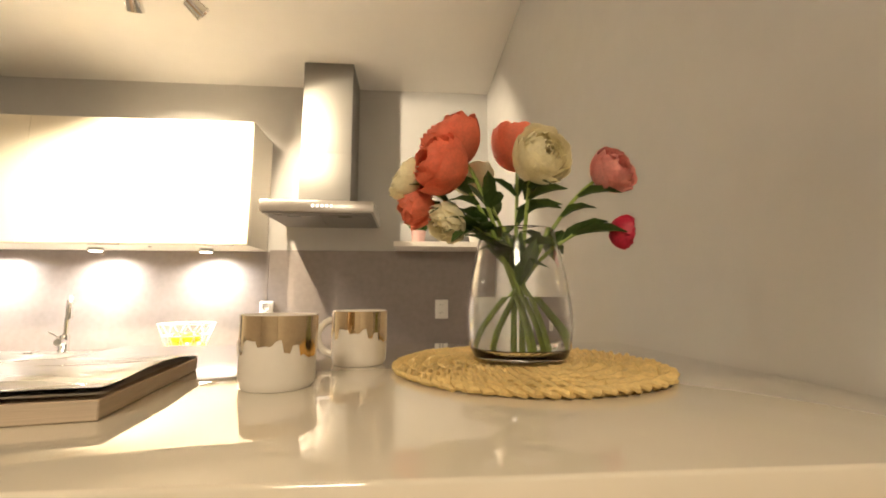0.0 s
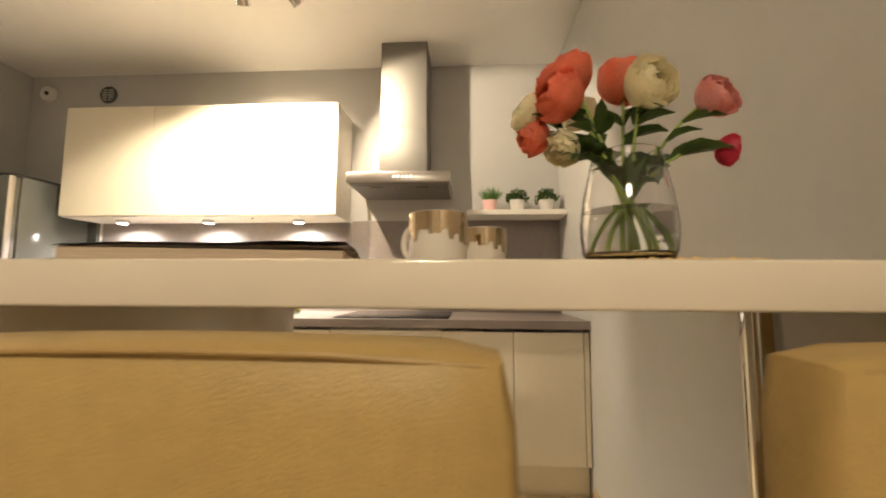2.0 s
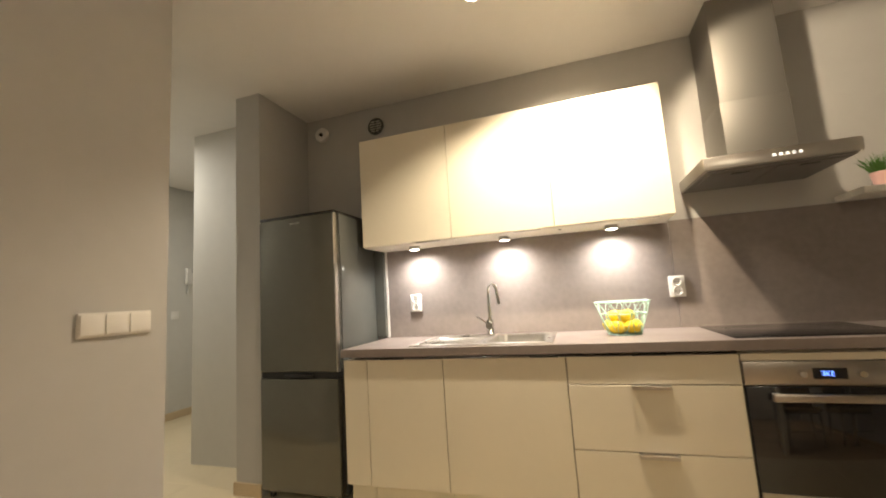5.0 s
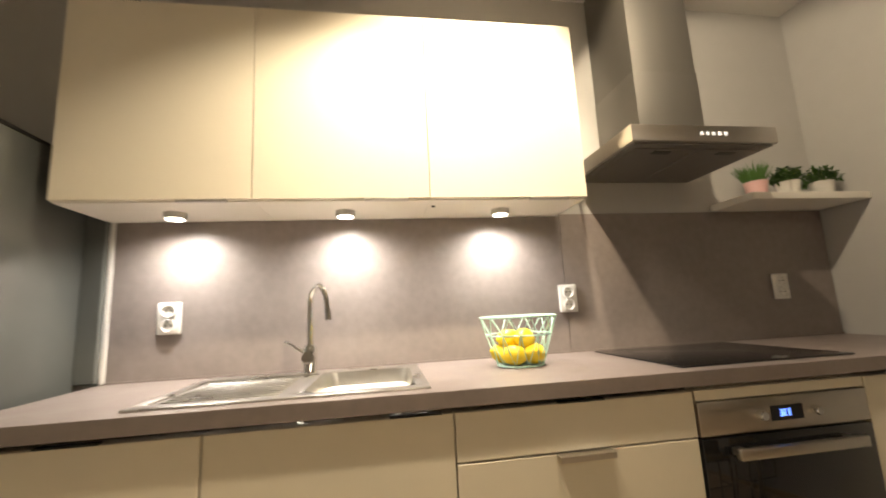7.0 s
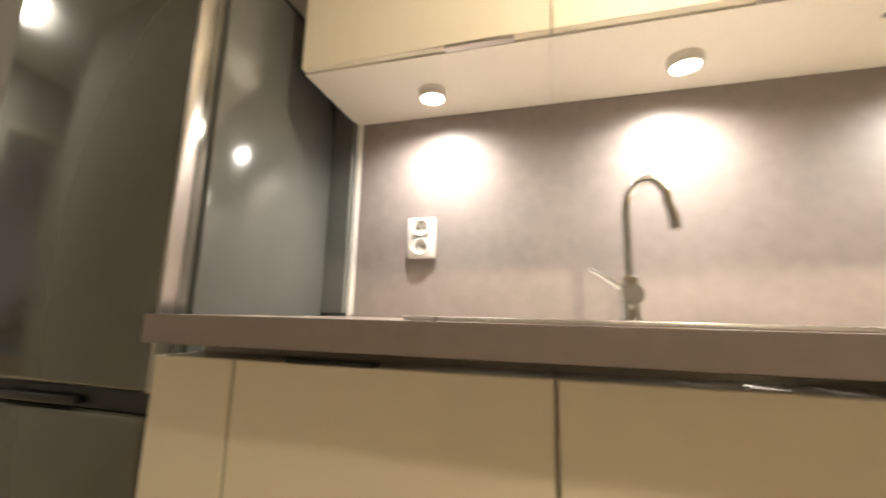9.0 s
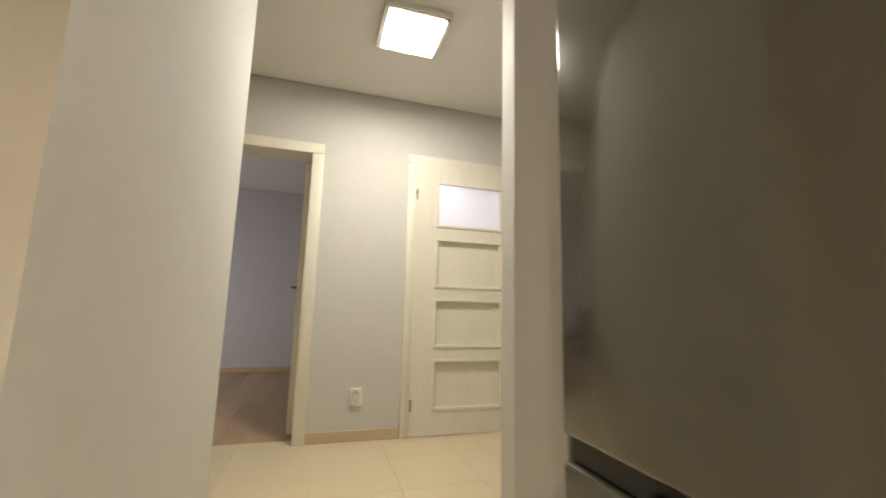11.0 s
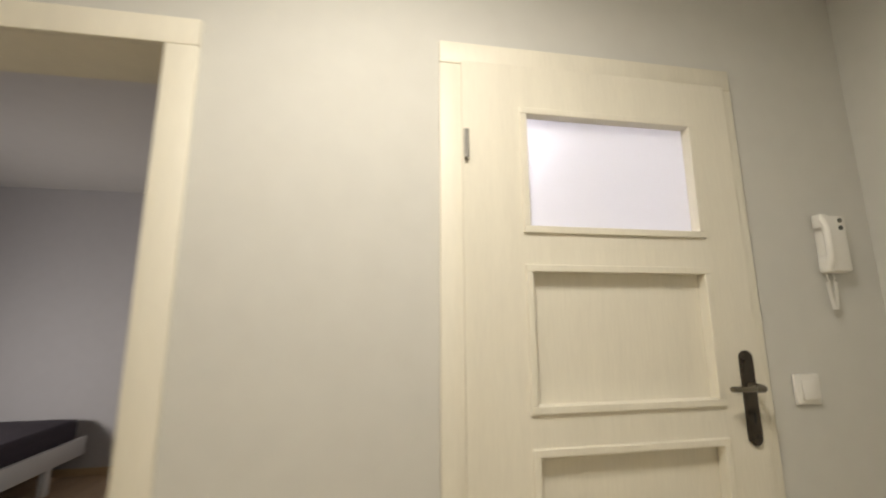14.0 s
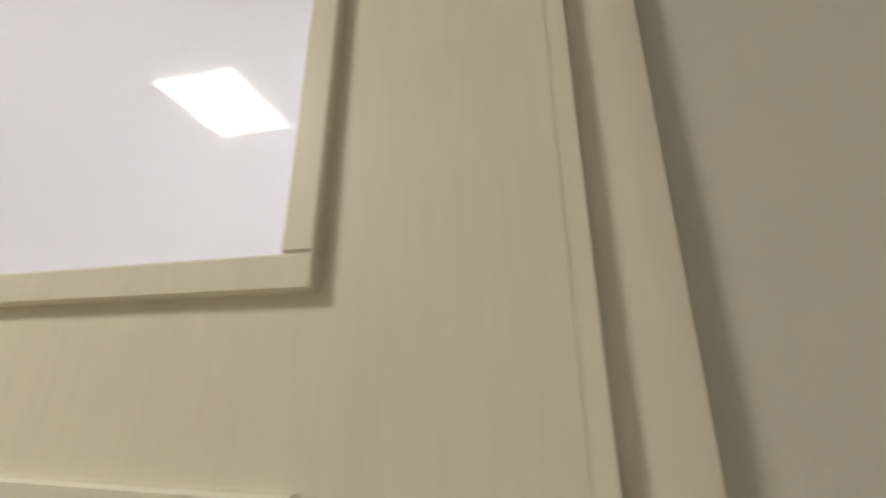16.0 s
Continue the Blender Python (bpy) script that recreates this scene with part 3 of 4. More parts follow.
def pot(px, py, mat_, label):
    p = thing("potted_plant", (px, py, SZ), label, "plant", "plants on the shelf")
    part("pot", lathe([(0.034, 0), (0.036, 0.002), (0.046, 0.072), (0.047, 0.076), (0.044, 0.076), (0.043, 0.066), (0.001, 0.066)], 28, at=(px, py, SZ)), mat_, p)
    part("soil", lathe([(0.0425, 0.060), (0.0425, 0.0675)], 20, at=(px, py, SZ)), M_SOIL, p)
    return p


def blade(bm, base, tip, bend, w):
    """A narrow folded blade or leaf from base to tip."""
    base, tip = Vector(base), Vector(tip)
    d = tip - base
    s = d.cross(Vector((0.3, 0.2, 1))).normalized()
    if s.length < 0.1:
        s = Vector((1, 0, 0))
    up = s.cross(d).normalized()
    prev = None
    for i, (f, ww) in enumerate(((0, 0.35), (0.35, 1.0), (0.7, 0.8), (1, 0.05))):
        c = base + d * f + up * bend * math.sin(f * 3.14) + Vector((0, 0, -abs(bend) * f * f))
        tri = [bm.verts.new(c - s * w * ww), bm.verts.new(c - up * w * 0.35 * ww), bm.verts.new(c + s * w * ww)]
        if prev:
            bm.faces.new((prev[0], prev[1], tri[1], tri[0]))
            bm.faces.new((prev[1], prev[2], tri[2], tri[1]))
        prev = tri


rnd = random.Random(5)
for px, mt, lb, kind in ((-0.455, M_POTP, "grass plant in a pale pink pot", "grass"), (-0.285, M_POTW, "bushy herb in a white pot", "herb"), (-0.105, M_POTW, "bushy dark-leaved herb in a white pot", "herb")):
    p = pot(px, -0.115, mt, lb)
    bm = bmesh.new()
    if kind == "grass":
        for i in range(150):
            a, r0 = rnd.random() * 6.28, rnd.random() ** 0.5 * 0.036
            q = 0.025 + rnd.random() * 0.03
            b = (px + r0 * math.cos(a), -0.115 + r0 * math.sin(a), SZ + 0.066)
            blade(bm, b, (b[0] + q * math.cos(a) * r0 / 0.03, b[1] + q * math.sin(a) * r0 / 0.03, b[2] + 0.05 + rnd.random() * 0.055), 0.004, 0.0022)
        part("tuft", bm, M_GRASS, p)
    else:
        for i in range(330):
            a, e = rnd.random() * 6.28, math.asin(rnd.random())
            rr = (0.55 + 0.5 * rnd.random())
            c = Vector((px + 0.072 * rr * math.cos(a) * math.cos(e), -0.115 + 0.066 * rr * math.sin(a) * math.cos(e), SZ + 0.072 + 0.072 * rr * math.sin(e)))
            d = Vector((rnd.gauss(0, 1), rnd.gauss(0, 1), rnd.gauss(0.3, 0.7))).normalized() * (0.016 + rnd.random() * 0.012)
            blade(bm, c, c + d, 0.002, 0.0055)
        part("foliage", bm, M_HERB, p)
        bm = bmesh.new()
        for i in range(14):
            a = rnd.random() * 6.28
            tube([(px, -0.115, SZ + 0.06), (px + 0.02 * math.cos(a), -0.115 + 0.02 * math.sin(a), SZ + 0.09), (px + 0.045 * math.cos(a), -0.115 + 0.045 * math.sin(a), SZ + 0.125)], 0.0015, 5, bm)
        part("stem_cluster", bm, M_STEM, p)

# fruit basket with lemons
BX, BY, BZ = -1.672, -0.265, WT + 0.0005
bk = thing("fruit_basket", (BX, BY, BZ), "mint green wire basket filled with lemons", "basket")


def ring_pts(r, z, n=32, turn=0.0):
    return [(BX + r * math.cos(2 * math.pi * i / n + turn), BY + r * math.sin(2 * math.pi * i / n + turn), BZ + z) for i in range(n)]


part("top_rim", tube(ring_pts(0.131, 0.165), 0.0034, 8, closed=True), M_MINT, bk)
part("base_ring", tube(ring_pts(0.078, 0.004), 0.0034, 8, closed=True), M_MINT, bk)
part("middle_ring", tube(ring_pts(0.112, 0.105), 0.0026, 8, closed=True), M_MINT, bk)
for i in range(12):
    a, b = 2 * math.pi * i / 12, 2 * math.pi * (i + 0.5) / 12
    c = 2 * math.pi * (i + 1) / 12
    part("wire", tube([(BX + 0.131 * math.cos(a), BY + 0.131 * math.sin(a), BZ + 0.165), (BX + 0.112 * math.cos(b), BY + 0.112 * math.sin(b), BZ + 0.105), (BX + 0.131 * math.cos(c), BY + 0.131 * math.sin(c), BZ + 0.165)], 0.0024, 6), M_MINT, bk)
    part("wire", tube([(BX + 0.112 * math.cos(b), BY + 0.112 * math.sin(b), BZ + 0.105), (BX + 0.078 * math.cos(a), BY + 0.078 * math.sin(a), BZ + 0.004), (BX + 0.112 * math.cos(b - math.pi / 6), BY + 0.112 * math.sin(b - math.pi / 6), BZ + 0.105)], 0.0024, 6), M_MINT, bk)
for i in range(4):
    a = math.pi * i / 4
    part("floor_wire", tube([(BX - 0.078 * math.cos(a), BY - 0.078 * math.sin(a), BZ + 0.004), (BX + 0.078 * math.cos(a), BY + 0.078 * math.sin(a), BZ + 0.004)], 0.0024, 6), M_MINT, bk)
lemon_me = mesh_of("lemon", lathe([(0.001, -0.052), (0.006, -0.049), (0.010, -0.043), (0.022, -0.034), (0.030, -0.018), (0.0325, 0), (0.030, 0.018), (0.022, 0.033), (0.011, 0.042), (0.007, 0.048), (0.001, 0.050)], 22), M_LEMON)
rnd = random.Random(9)
spots = [(0.058 * math.cos(i * 1.257 + 0.3), 0.058 * math.sin(i * 1.257 + 0.3), 0.040) for i in range(5)] + [(0.034 * math.cos(i * 2.094 + 0.8), 0.034 * math.sin(i * 2.094 + 0.8), 0.090) for i in range(3)]
for i, (dx, dy, dz) in enumerate(spots):
    o = new("lemon", lemon_me)
    o.matrix_basis = pose(BX + dx, BY + dy, BZ + dz, 90 + rnd.uniform(-20, 20), rnd.uniform(-20, 20), rnd.uniform(0, 180))
    tagged(o, "ripe yellow lemon lying in the wire basket", "lemon", "lemons in the basket")

# sockets, vents


def socket(px, pz, double=True, y=-0.0095, m=None, label="white double wall socket on the splashback"):
    s = thing("wall_socket", (0, 0, 0), label, "socket", "wall sockets")
    hh = 0.058 if double else 0.042
    plate = part("plate", box(-0.040, -0.014, -hh, 0.040, 0, hh, 0.006, 3), M_WHITE, s)
    for dz in ((0.026, -0.026) if double else (0,)):
        bm = lathe([(0.0185, -0.001), (0.0195, 0.0075), (0.022, 0.0085), (0.0245, 0.0075), (0.0255, -0.002)], 28, m=Euler((radians(90), 0, 0)).to_matrix(), at=(0, -0.0142, dz))
        part("socket_ring", bm, M_WHITE, plate)
        part("pin_hole", box(-0.011, -0.0160, dz - 0.0028, -0.007, -0.0145, dz + 0.0028), M_BLACK, plate)
        part("pin_hole", box(0.007, -0.0160, dz - 0.0028, 0.011, -0.0145, dz + 0.0028), M_BLACK, plate)
        part("earth_pin", tube([(0, -0.016, dz + 0.012), (0, -0.024, dz + 0.012)], 0.0022, 8), M_CHROME, plate)
    s.matrix_basis = m if m else pose(px, y, pz)
    return s


socket(-2.905, 1.062)
socket(-1.358, 1.066, label="white double wall socket beside the fruit basket")
socket(-0.307, 1.075, label="white double wall socket near the hob")
vn = thing("air_vent", (-3.15, 0, 2.35), "round dark grey air vent high on the wall", "vent")
part("ring", lathe([(0.062, 0), (0.064, 0.006), (0.056, 0.016), (0.050, 0.016), (0.048, 0.004), (0.001, 0.004)], 30, m=Euler((radians(90), 0, 0)).to_matrix(), at=(-3.15, -0.0005, 2.353)), M_FSIDE, vn)
for k in range(5):
    part("slat", box(-3.15 - 0.045, -0.014, 2.353 - 0.036 + k * 0.018 - 0.004, -3.15 + 0.045, -0.006, 2.353 - 0.036 + k * 0.018 + 0.002), M_STEELH, vn)
part("cross_bar", box(-3.153, -0.016, 2.305, -3.147, -0.012, 2.40), M_FSIDE, vn)
v2 = thing("gas_vent", (-3.60, 0, 2.37), "round white wall vent in the corner", "vent")
part("ring", lathe([(0.055, 0), (0.056, 0.018), (0.048, 0.030), (0.022, 0.032), (0.020, 0.020), (0.001, 0.020)], 30, m=Euler((radians(90), 0, 0)).to_matrix(), at=(-3.60, -0.0005, 2.368)), M_WHITE, v2)
part("hub", lathe([(0.012, 0.021), (0.012, 0.034), (0.008, 0.036)], 16, m=Euler((radians(90), 0, 0)).to_matrix(), at=(-3.60, -0.0005, 2.368)), M_BLACK, v2)

# ceiling spots
cs = thing("ceiling_spotlight", (-1.66, -0.87, H), "chrome ceiling bar with adjustable spotlights", "lamp")
part("bar", box(-1.95, -0.885, H - 0.03, -1.28, -0.855, H - 0.001, 0.006), M_CHROME, cs)
for (sx, sy, sz), tg in ((SPOT_A, (-0.42, 0.0, 1.50)), (SPOT_B, (-1.80, -0.28, 1.72))):
    d = (Vector(tg) - Vector((sx, sy, sz))).normalized()
    q = d.to_track_quat("Z", "Y").to_matrix()
    c = Vector((sx, sy, sz)) - d * 0.012
    hd_ = part("head", lathe([(0.012, -0.075), (0.028, -0.065), (0.033, -0.01), (0.035, 0.004), (0.031, 0.004), (0.029, -0.008), (0.001, -0.008)], 24, m=q, at=c), M_CHROME, cs)
    part("lens", lathe([(0.028, -0.0075), (0.028, -0.0070)], 24, m=q, at=c), M_SGLOW, hd_, "lit lens")
    part("arm", tube([c - d * 0.05, (sx, sy, H - 0.02)], 0.006, 8), M_CHROME, cs)
# assumed fixture round the added spot over the sink side
dl = thing("ceiling_downlight", (-2.2, -0.9, H), "small round downlight added on the ceiling to brighten the cabinets", "lamp")
part("ring", lathe([(0.036, -0.085), (0.042, -0.085), (0.042, -0.001), (0.001, -0.001)], 28, at=(-2.2, -0.9, H)), M_WHITE, dl)
part("lens", lathe([(0.035, -0.0855), (0.035, -0.0845)], 24, at=(-2.2, -0.9, H)), M_SGLOW, dl, "lit lens")
# fixture made up to hold the living room fill, always out of view
ll = thing("ceiling_light", (-0.95, -4.1, H), "assumed flat square ceiling light, out of view in the living room", "lamp")
part("housing", box(-1.23, -4.38, H - 0.06, -0.67, -3.82, H - 0.001, 0.01), M_WHITE, ll)
part("diffuser", box(-1.20, -4.35, H - 0.066, -0.70, -3.85, H - 0.0605), M_LGLOW, ll, "lit diffuser")

# ---- table and what stands on it ----
TZ1, TZ0 = 1.034, 0.992
tb = thing("bar_table", (-0.55, -1.92, 0), "high white gloss bar table against the wall", "table")
part("tabletop", box(-1.092, -2.275, TZ0, -0.004, -1.575, TZ1, 0.003, 3), M_TABLE, tb)
part("side_panel", box(-1.090, -2.273, 0.001, -1.047, -1.577, TZ0 - 0.0005, 0.002), M_TABLE, tb, "white gloss side panel")
part("leg", tube([(-0.195, -2.02, 0.012), (-0.195, -2.02, TZ0 - 0.006)], 0.024, 28), M_CHROME, tb, "round chrome leg")
part("leg_foot", lathe([(0.05, 0.001), (0.05, 0.010), (0.031, 0.014)], 28, at=(-0.195, -2.02, 0)), M_CHROME, tb)
part("leg_plate", box(-0.275, -2.08, TZ0 - 0.006, -0.155, -1.96, TZ0 - 0.0005, 0.001, 1), M_CHROME, tb)


def cushion(x0, y0, z0, x1, y1, z1, r):
    """A padded block with soft, slightly bulging faces."""
    bm = box(x0, y0, z0, x1, y1, z1)
    bmesh.ops.subdivide_edges(bm, edges=bm.edges, cuts=9, use_grid_fill=True)
    c, h = Vector(((x0 + x1) / 2, (y0 + y1) / 2, (z0 + z1) / 2)), Vector(((x1 - x0) / 2, (y1 - y0) / 2, (z1 - z0) / 2))
    for v in bm.verts:
        d = v.co - c
        inner = Vector([max(-h[i] + r, min(h[i] - r, d[i])) for i in range(3)])
        off = d - inner
        if off.length > 1e-6:
            off = off.normalized() * r
        u = [d[i] / h[i] for i in range(3)]
        bulge = Vector([0.006 * math.copysign(1, u[i]) * (1 - u[(i + 1) % 3] ** 2) * (1 - u[(i + 2) % 3] ** 2) if abs(u[i]) > 0.98 else 0 for i in range(3)])
        v.co = c + inner + off + bulge
    return bm


st = thing("bar_stool", (0, 0, 0), "tan upholstered bar stool with a padded back at the table", "stool", "bar stools")
part("backrest", cushion(-0.215, -0.04, 0.50, 0.215, 0.04, 0.972, 0.022), M_TAN, st, "padded tan backrest")
pts = [(-0.195, -0.030, 0.963), (-0.10, -0.0365, 0.9695), (0, -0.038, 0.971), (0.10, -0.0365, 0.9695), (0.195, -0.030, 0.963)]
part("piping", tube(pts, 0.0022, 8), M_PIPING, st, "stitched seam piping")
part("seat", cushion(-0.215, 0.041, 0.50, 0.215, 0.40, 0.585, 0.025), M_TAN, st, "padded tan seat")
part("seat_plate", box(-0.19, -0.02, 0.485, 0.19, 0.38, 0.499), M_BLACK, st)
for lx in (-0.18, 0.18):
    for ly in (0.0, 0.36):
        part("leg", tube([(lx, ly, 0.486), (lx * 1.08, ly + (0.015 if ly else -0.015), 0.001)], 0.013, 14), M_CHROME, st, "slim chrome leg")
for a, b in (((-0.186, 0.365), (0.186, 0.365)), ((-0.186, -0.006), (-0.186, 0.365)), ((0.186, -0.006), (0.186, 0.365))):
    part("footrest", tube([(a[0], a[1], 0.22), (b[0], b[1], 0.22)], 0.009, 12), M_CHROME, st)
st.matrix_basis = pose(-0.785, -2.325, -0.0)
copy_thing(st, pose(-0.176, -2.325, 0))

pm = thing("placemat", (-0.322, -1.925, TZ1), "round woven straw placemat under the vase", "placemat")
rnd = random.Random(3)
for k in range(9):
    r = 0.012 + k * 0.0212
    n = max(8, int(r * 2 * math.pi / 0.0155) // 2 * 2)
    turn = rnd.random()
    for s in (0, 1):
        pts = []
        for i in range(n * 2):
            a = math.pi * i / n + turn
            w = math.sin(math.pi * (i / 2 + s)) if i % 2 else 0.0
            h_ = math.cos(math.pi * (i / 2 + s)) if i % 2 == 0 else 0.0
            q = r + w * 0.0075 + rnd.uniform(-0.0018, 0.0018)
            pts.append((-0.322 + q * math.cos(a), -1.925 + q * math.sin(a), TZ1 + 0.0072 + h_ * 0.0030 + rnd.uniform(-0.0012, 0.0012)))
        part("braid", tube(pts, 0.0038, 6, closed=True), M_STRAW, pm)
part("backing", lathe([(0.178, 0.0006), (0.178, 0.0026)], 48, at=(-0.322, -1.925, TZ1)), M_STRAW, pm)

VX, VY, VZ = -0.33, -1.925, TZ1 + 0.0145
vs = thing("glass_vase", (VX, VY, VZ), "clear glass vase half full of water with ranunculus flowers", "vase")
outer = [(0.056, 0), (0.066, 0.004), (0.073, 0.018), (0.0765, 0.045), (0.076, 0.07), (0.071, 0.11), (0.063, 0.15), (0.055, 0.185)]
inner = [(r - 0.003, z + (0.008 if z < 0.01 else 0)) for r, z in outer]
part("glass", lathe(outer + [(0.0535, 0.1865)] + inner[::-1] + [(0.001, 0.008)], 56, at=(VX, VY, VZ)), M_GLASS, vs, "clear tapered glass")
wat = [(0.052, 0.0085), (0.0625, 0.013), (0.0697, 0.022), (0.0732, 0.045), (0.0727, 0.07), (0.0703, 0.088)]
part("water", lathe(wat, 56, at=(VX, VY, VZ)), M_WATER, vs, "clear water")


def petal_head(c, axis, size, n, tight=False):
    """A bloom of thin cupped petals in overlapping whorls round an axis: a close swirl, or loose and lobed."""
    bm = bmesh.new()
    q = Vector(axis).normalized().to_track_quat("Z", "Y").to_matrix()
    rr = random.Random(n + int(size * 1000))
    layers = 9 if tight else 5
    for L in range(layers):
        f = (L + 1) / layers
        m_ = (4 if f < 0.5 else 6) if tight else (3 if f < 0.45 else 5)
        for k in range(m_):
            a0 = 2 * math.pi * k / m_ + L * 1.1 + rr.uniform(-0.2, 0.2)
            half = math.pi / m_ * rr.uniform(1.25, 1.5)
            end = (0.90 - 0.30 * f ** 1.5 if tight else 0.88 - 0.26 * f) + rr.uniform(-0.035, 0.035)
            rs = size * (0.22 + 0.80 * f if tight else 0.45 + 0.57 * f) * rr.uniform(0.95, 1.05)
            lobe, ph = rr.uniform(0.02, 0.07), rr.uniform(0, 6.28)
            grid = []
            for i in range(9):
                v = i / 8
                row = []
                for j in range(9):
                    u = j / 4 - 1
                    tip = 1 - 0.16 * u * u * u * u - lobe * math.cos(3 * u + ph) - (0.05 * math.exp(-18 * u * u) if not tight else 0.02)
                    phi = math.pi * (0.05 + (end - 0.05) * v * tip)
                    ang = a0 + u * half * (0.5 + 0.5 * math.sin(min(1.0, v * 1.5) * 1.57))
                    flare = size * (0.10 if tight else 0.07) * f * max(0.0, v - 0.7) ** 1.5 * 5
                    ruff = size * (0.035 if tight else 0.05) * math.sin(u * 6 + ph) * v * v
                    rad = rs * math.sin(phi) * (1 + 0.05 * u) + flare + ruff
                    z = -rs * math.cos(phi) * (0.86 if tight else 0.98) + size * 0.16 * (1 - f) + ruff * 0.7
                    row.append(bm.verts.new(Vector(c) + q @ Vector((rad * math.cos(ang), rad * math.sin(ang), z))))
                grid.append(row)
            for i in range(8):
                for j in range(8):
                    bm.faces.new((grid[i][j], grid[i][j + 1], grid[i + 1][j + 1], grid[i + 1][j]))
    return bm


FL = [  # head centre, facing, size, seed, material, tight
    ((-0.432, -1.93, 1.362), (-0.55, -0.35, 0.75), 0.046, 8, M_CORAL, False),
    ((-0.452, -1.955, 1.312), (-0.75, -0.45, 0.35), 0.043, 9, M_CORAL, False),
    ((-0.312, -1.89, 1.372), (0.15, -0.1, 1.0), 0.046, 8, M_CORAL, False),
    ((-0.304, -1.972, 1.322), (0.25, -0.9, 0.15), 0.041, 12, M_CREAM, True),
    ((-0.176, -1.93, 1.318), (0.35, -0.8, 0.30), 0.036, 11, M_PINK, True),
    ((-0.176, -1.95, 1.217), (0.9, -0.25, -0.1), 0.024, 8, M_RED, True),
    ((-0.500, -1.93, 1.294), (-0.75, -0.2, 0.35), 0.030, 8, M_CREAM, True),
    ((-0.486, -1.915, 1.258), (-0.85, -0.1, -0.3), 0.033, 7, M_CORAL, False),
    ((-0.438, -1.93, 1.230), (-0.5, -0.4, -0.6), 0.031, 9, M_CREAM, True),
    ((-0.384, -1.85, 1.325), (-0.2, 0.2, 0.6), 0.032, 10, M_CREAM, True),
]
rnd = random.Random(12)
for i, (c, ax, size, n, mt, tight) in enumerate(FL):
    f = thing("flower", (VX, VY, VZ + 0.01), "cut %s bloom on a green stem in the glass vase" % {M_CORAL: "coral peony", M_CREAM: "cream ranunculus", M_PINK: "pink ranunculus", M_RED: "crimson ranunculus"}[mt], "flower", "flowers in the vase")
    c = (c[0], c[1], c[2] + 0.015)
    cv, av = Vector(c), Vector(ax).normalized()
    part("bloom", petal_head(c, ax, size, n, tight), mt, f)
    a = rnd.random() * 6.28
    foot = Vector((VX - (c[0] - VX) * 0.30 + 0.015 * math.cos(a), VY - (c[1] - VY) * 0.3 + 0.02 * math.sin(a), VZ + 0.014))
    neck = Vector((VX + (c[0] - VX) * 0.16, VY + (c[1] - VY) * 0.2 + 0.012 * math.sin(a), VZ + 0.165))
    base = cv - av * size * 0.5
    pts = []
    p0, p1, p2, p3 = foot, neck, neck.lerp(base, 0.65) + Vector((0, 0, 0.03)), base
    for k in range(14):
        t = k / 13
        pts.append(p0 * (1 - t) ** 3 + p1 * 3 * t * (1 - t) ** 2 + p2 * 3 * t * t * (1 - t) + p3 * t ** 3)
    part("stem", tube(pts, [0.0034 - 0.0008 * k / 13 for k in range(14)], 10), M_STEM, f)
    bm = lathe([(0.003, -0.006), (size * 0.35, 0.002), (size * 0.42, 0.010), (0.002, 0.006)], 12, m=av.to_track_quat("Z", "Y").to_matrix(), at=base - av * 0.002)
    part("calyx", bm, M_LEAF, f)
    for k in range(6):
        q = pts[4 + rnd.randrange(5)] if k else pts[9]
        d = Vector((q.x - VX + rnd.uniform(-0.06, 0.06), q.y - VY + rnd.uniform(-0.06, 0.06), rnd.uniform(-0.01, 0.06)))
        d = d.normalized() * rnd.uniform(0.045, 0.075)
        bm = bmesh.new()
        blade(bm, q, q + d, rnd.uniform(0.004, 0.012), rnd.uniform(0.010, 0.017))
        part("leaf", bm, M_LEAF, f)
    if i % 2 == 0:
        bm = bmesh.new()
        q = pts[3]
        blade(bm, q, q + Vector((rnd.uniform(-0.03, 0.03), -0.02, 0.07)), 0.004, 0.012)
        part("leaf", bm, M_LEAF, f)


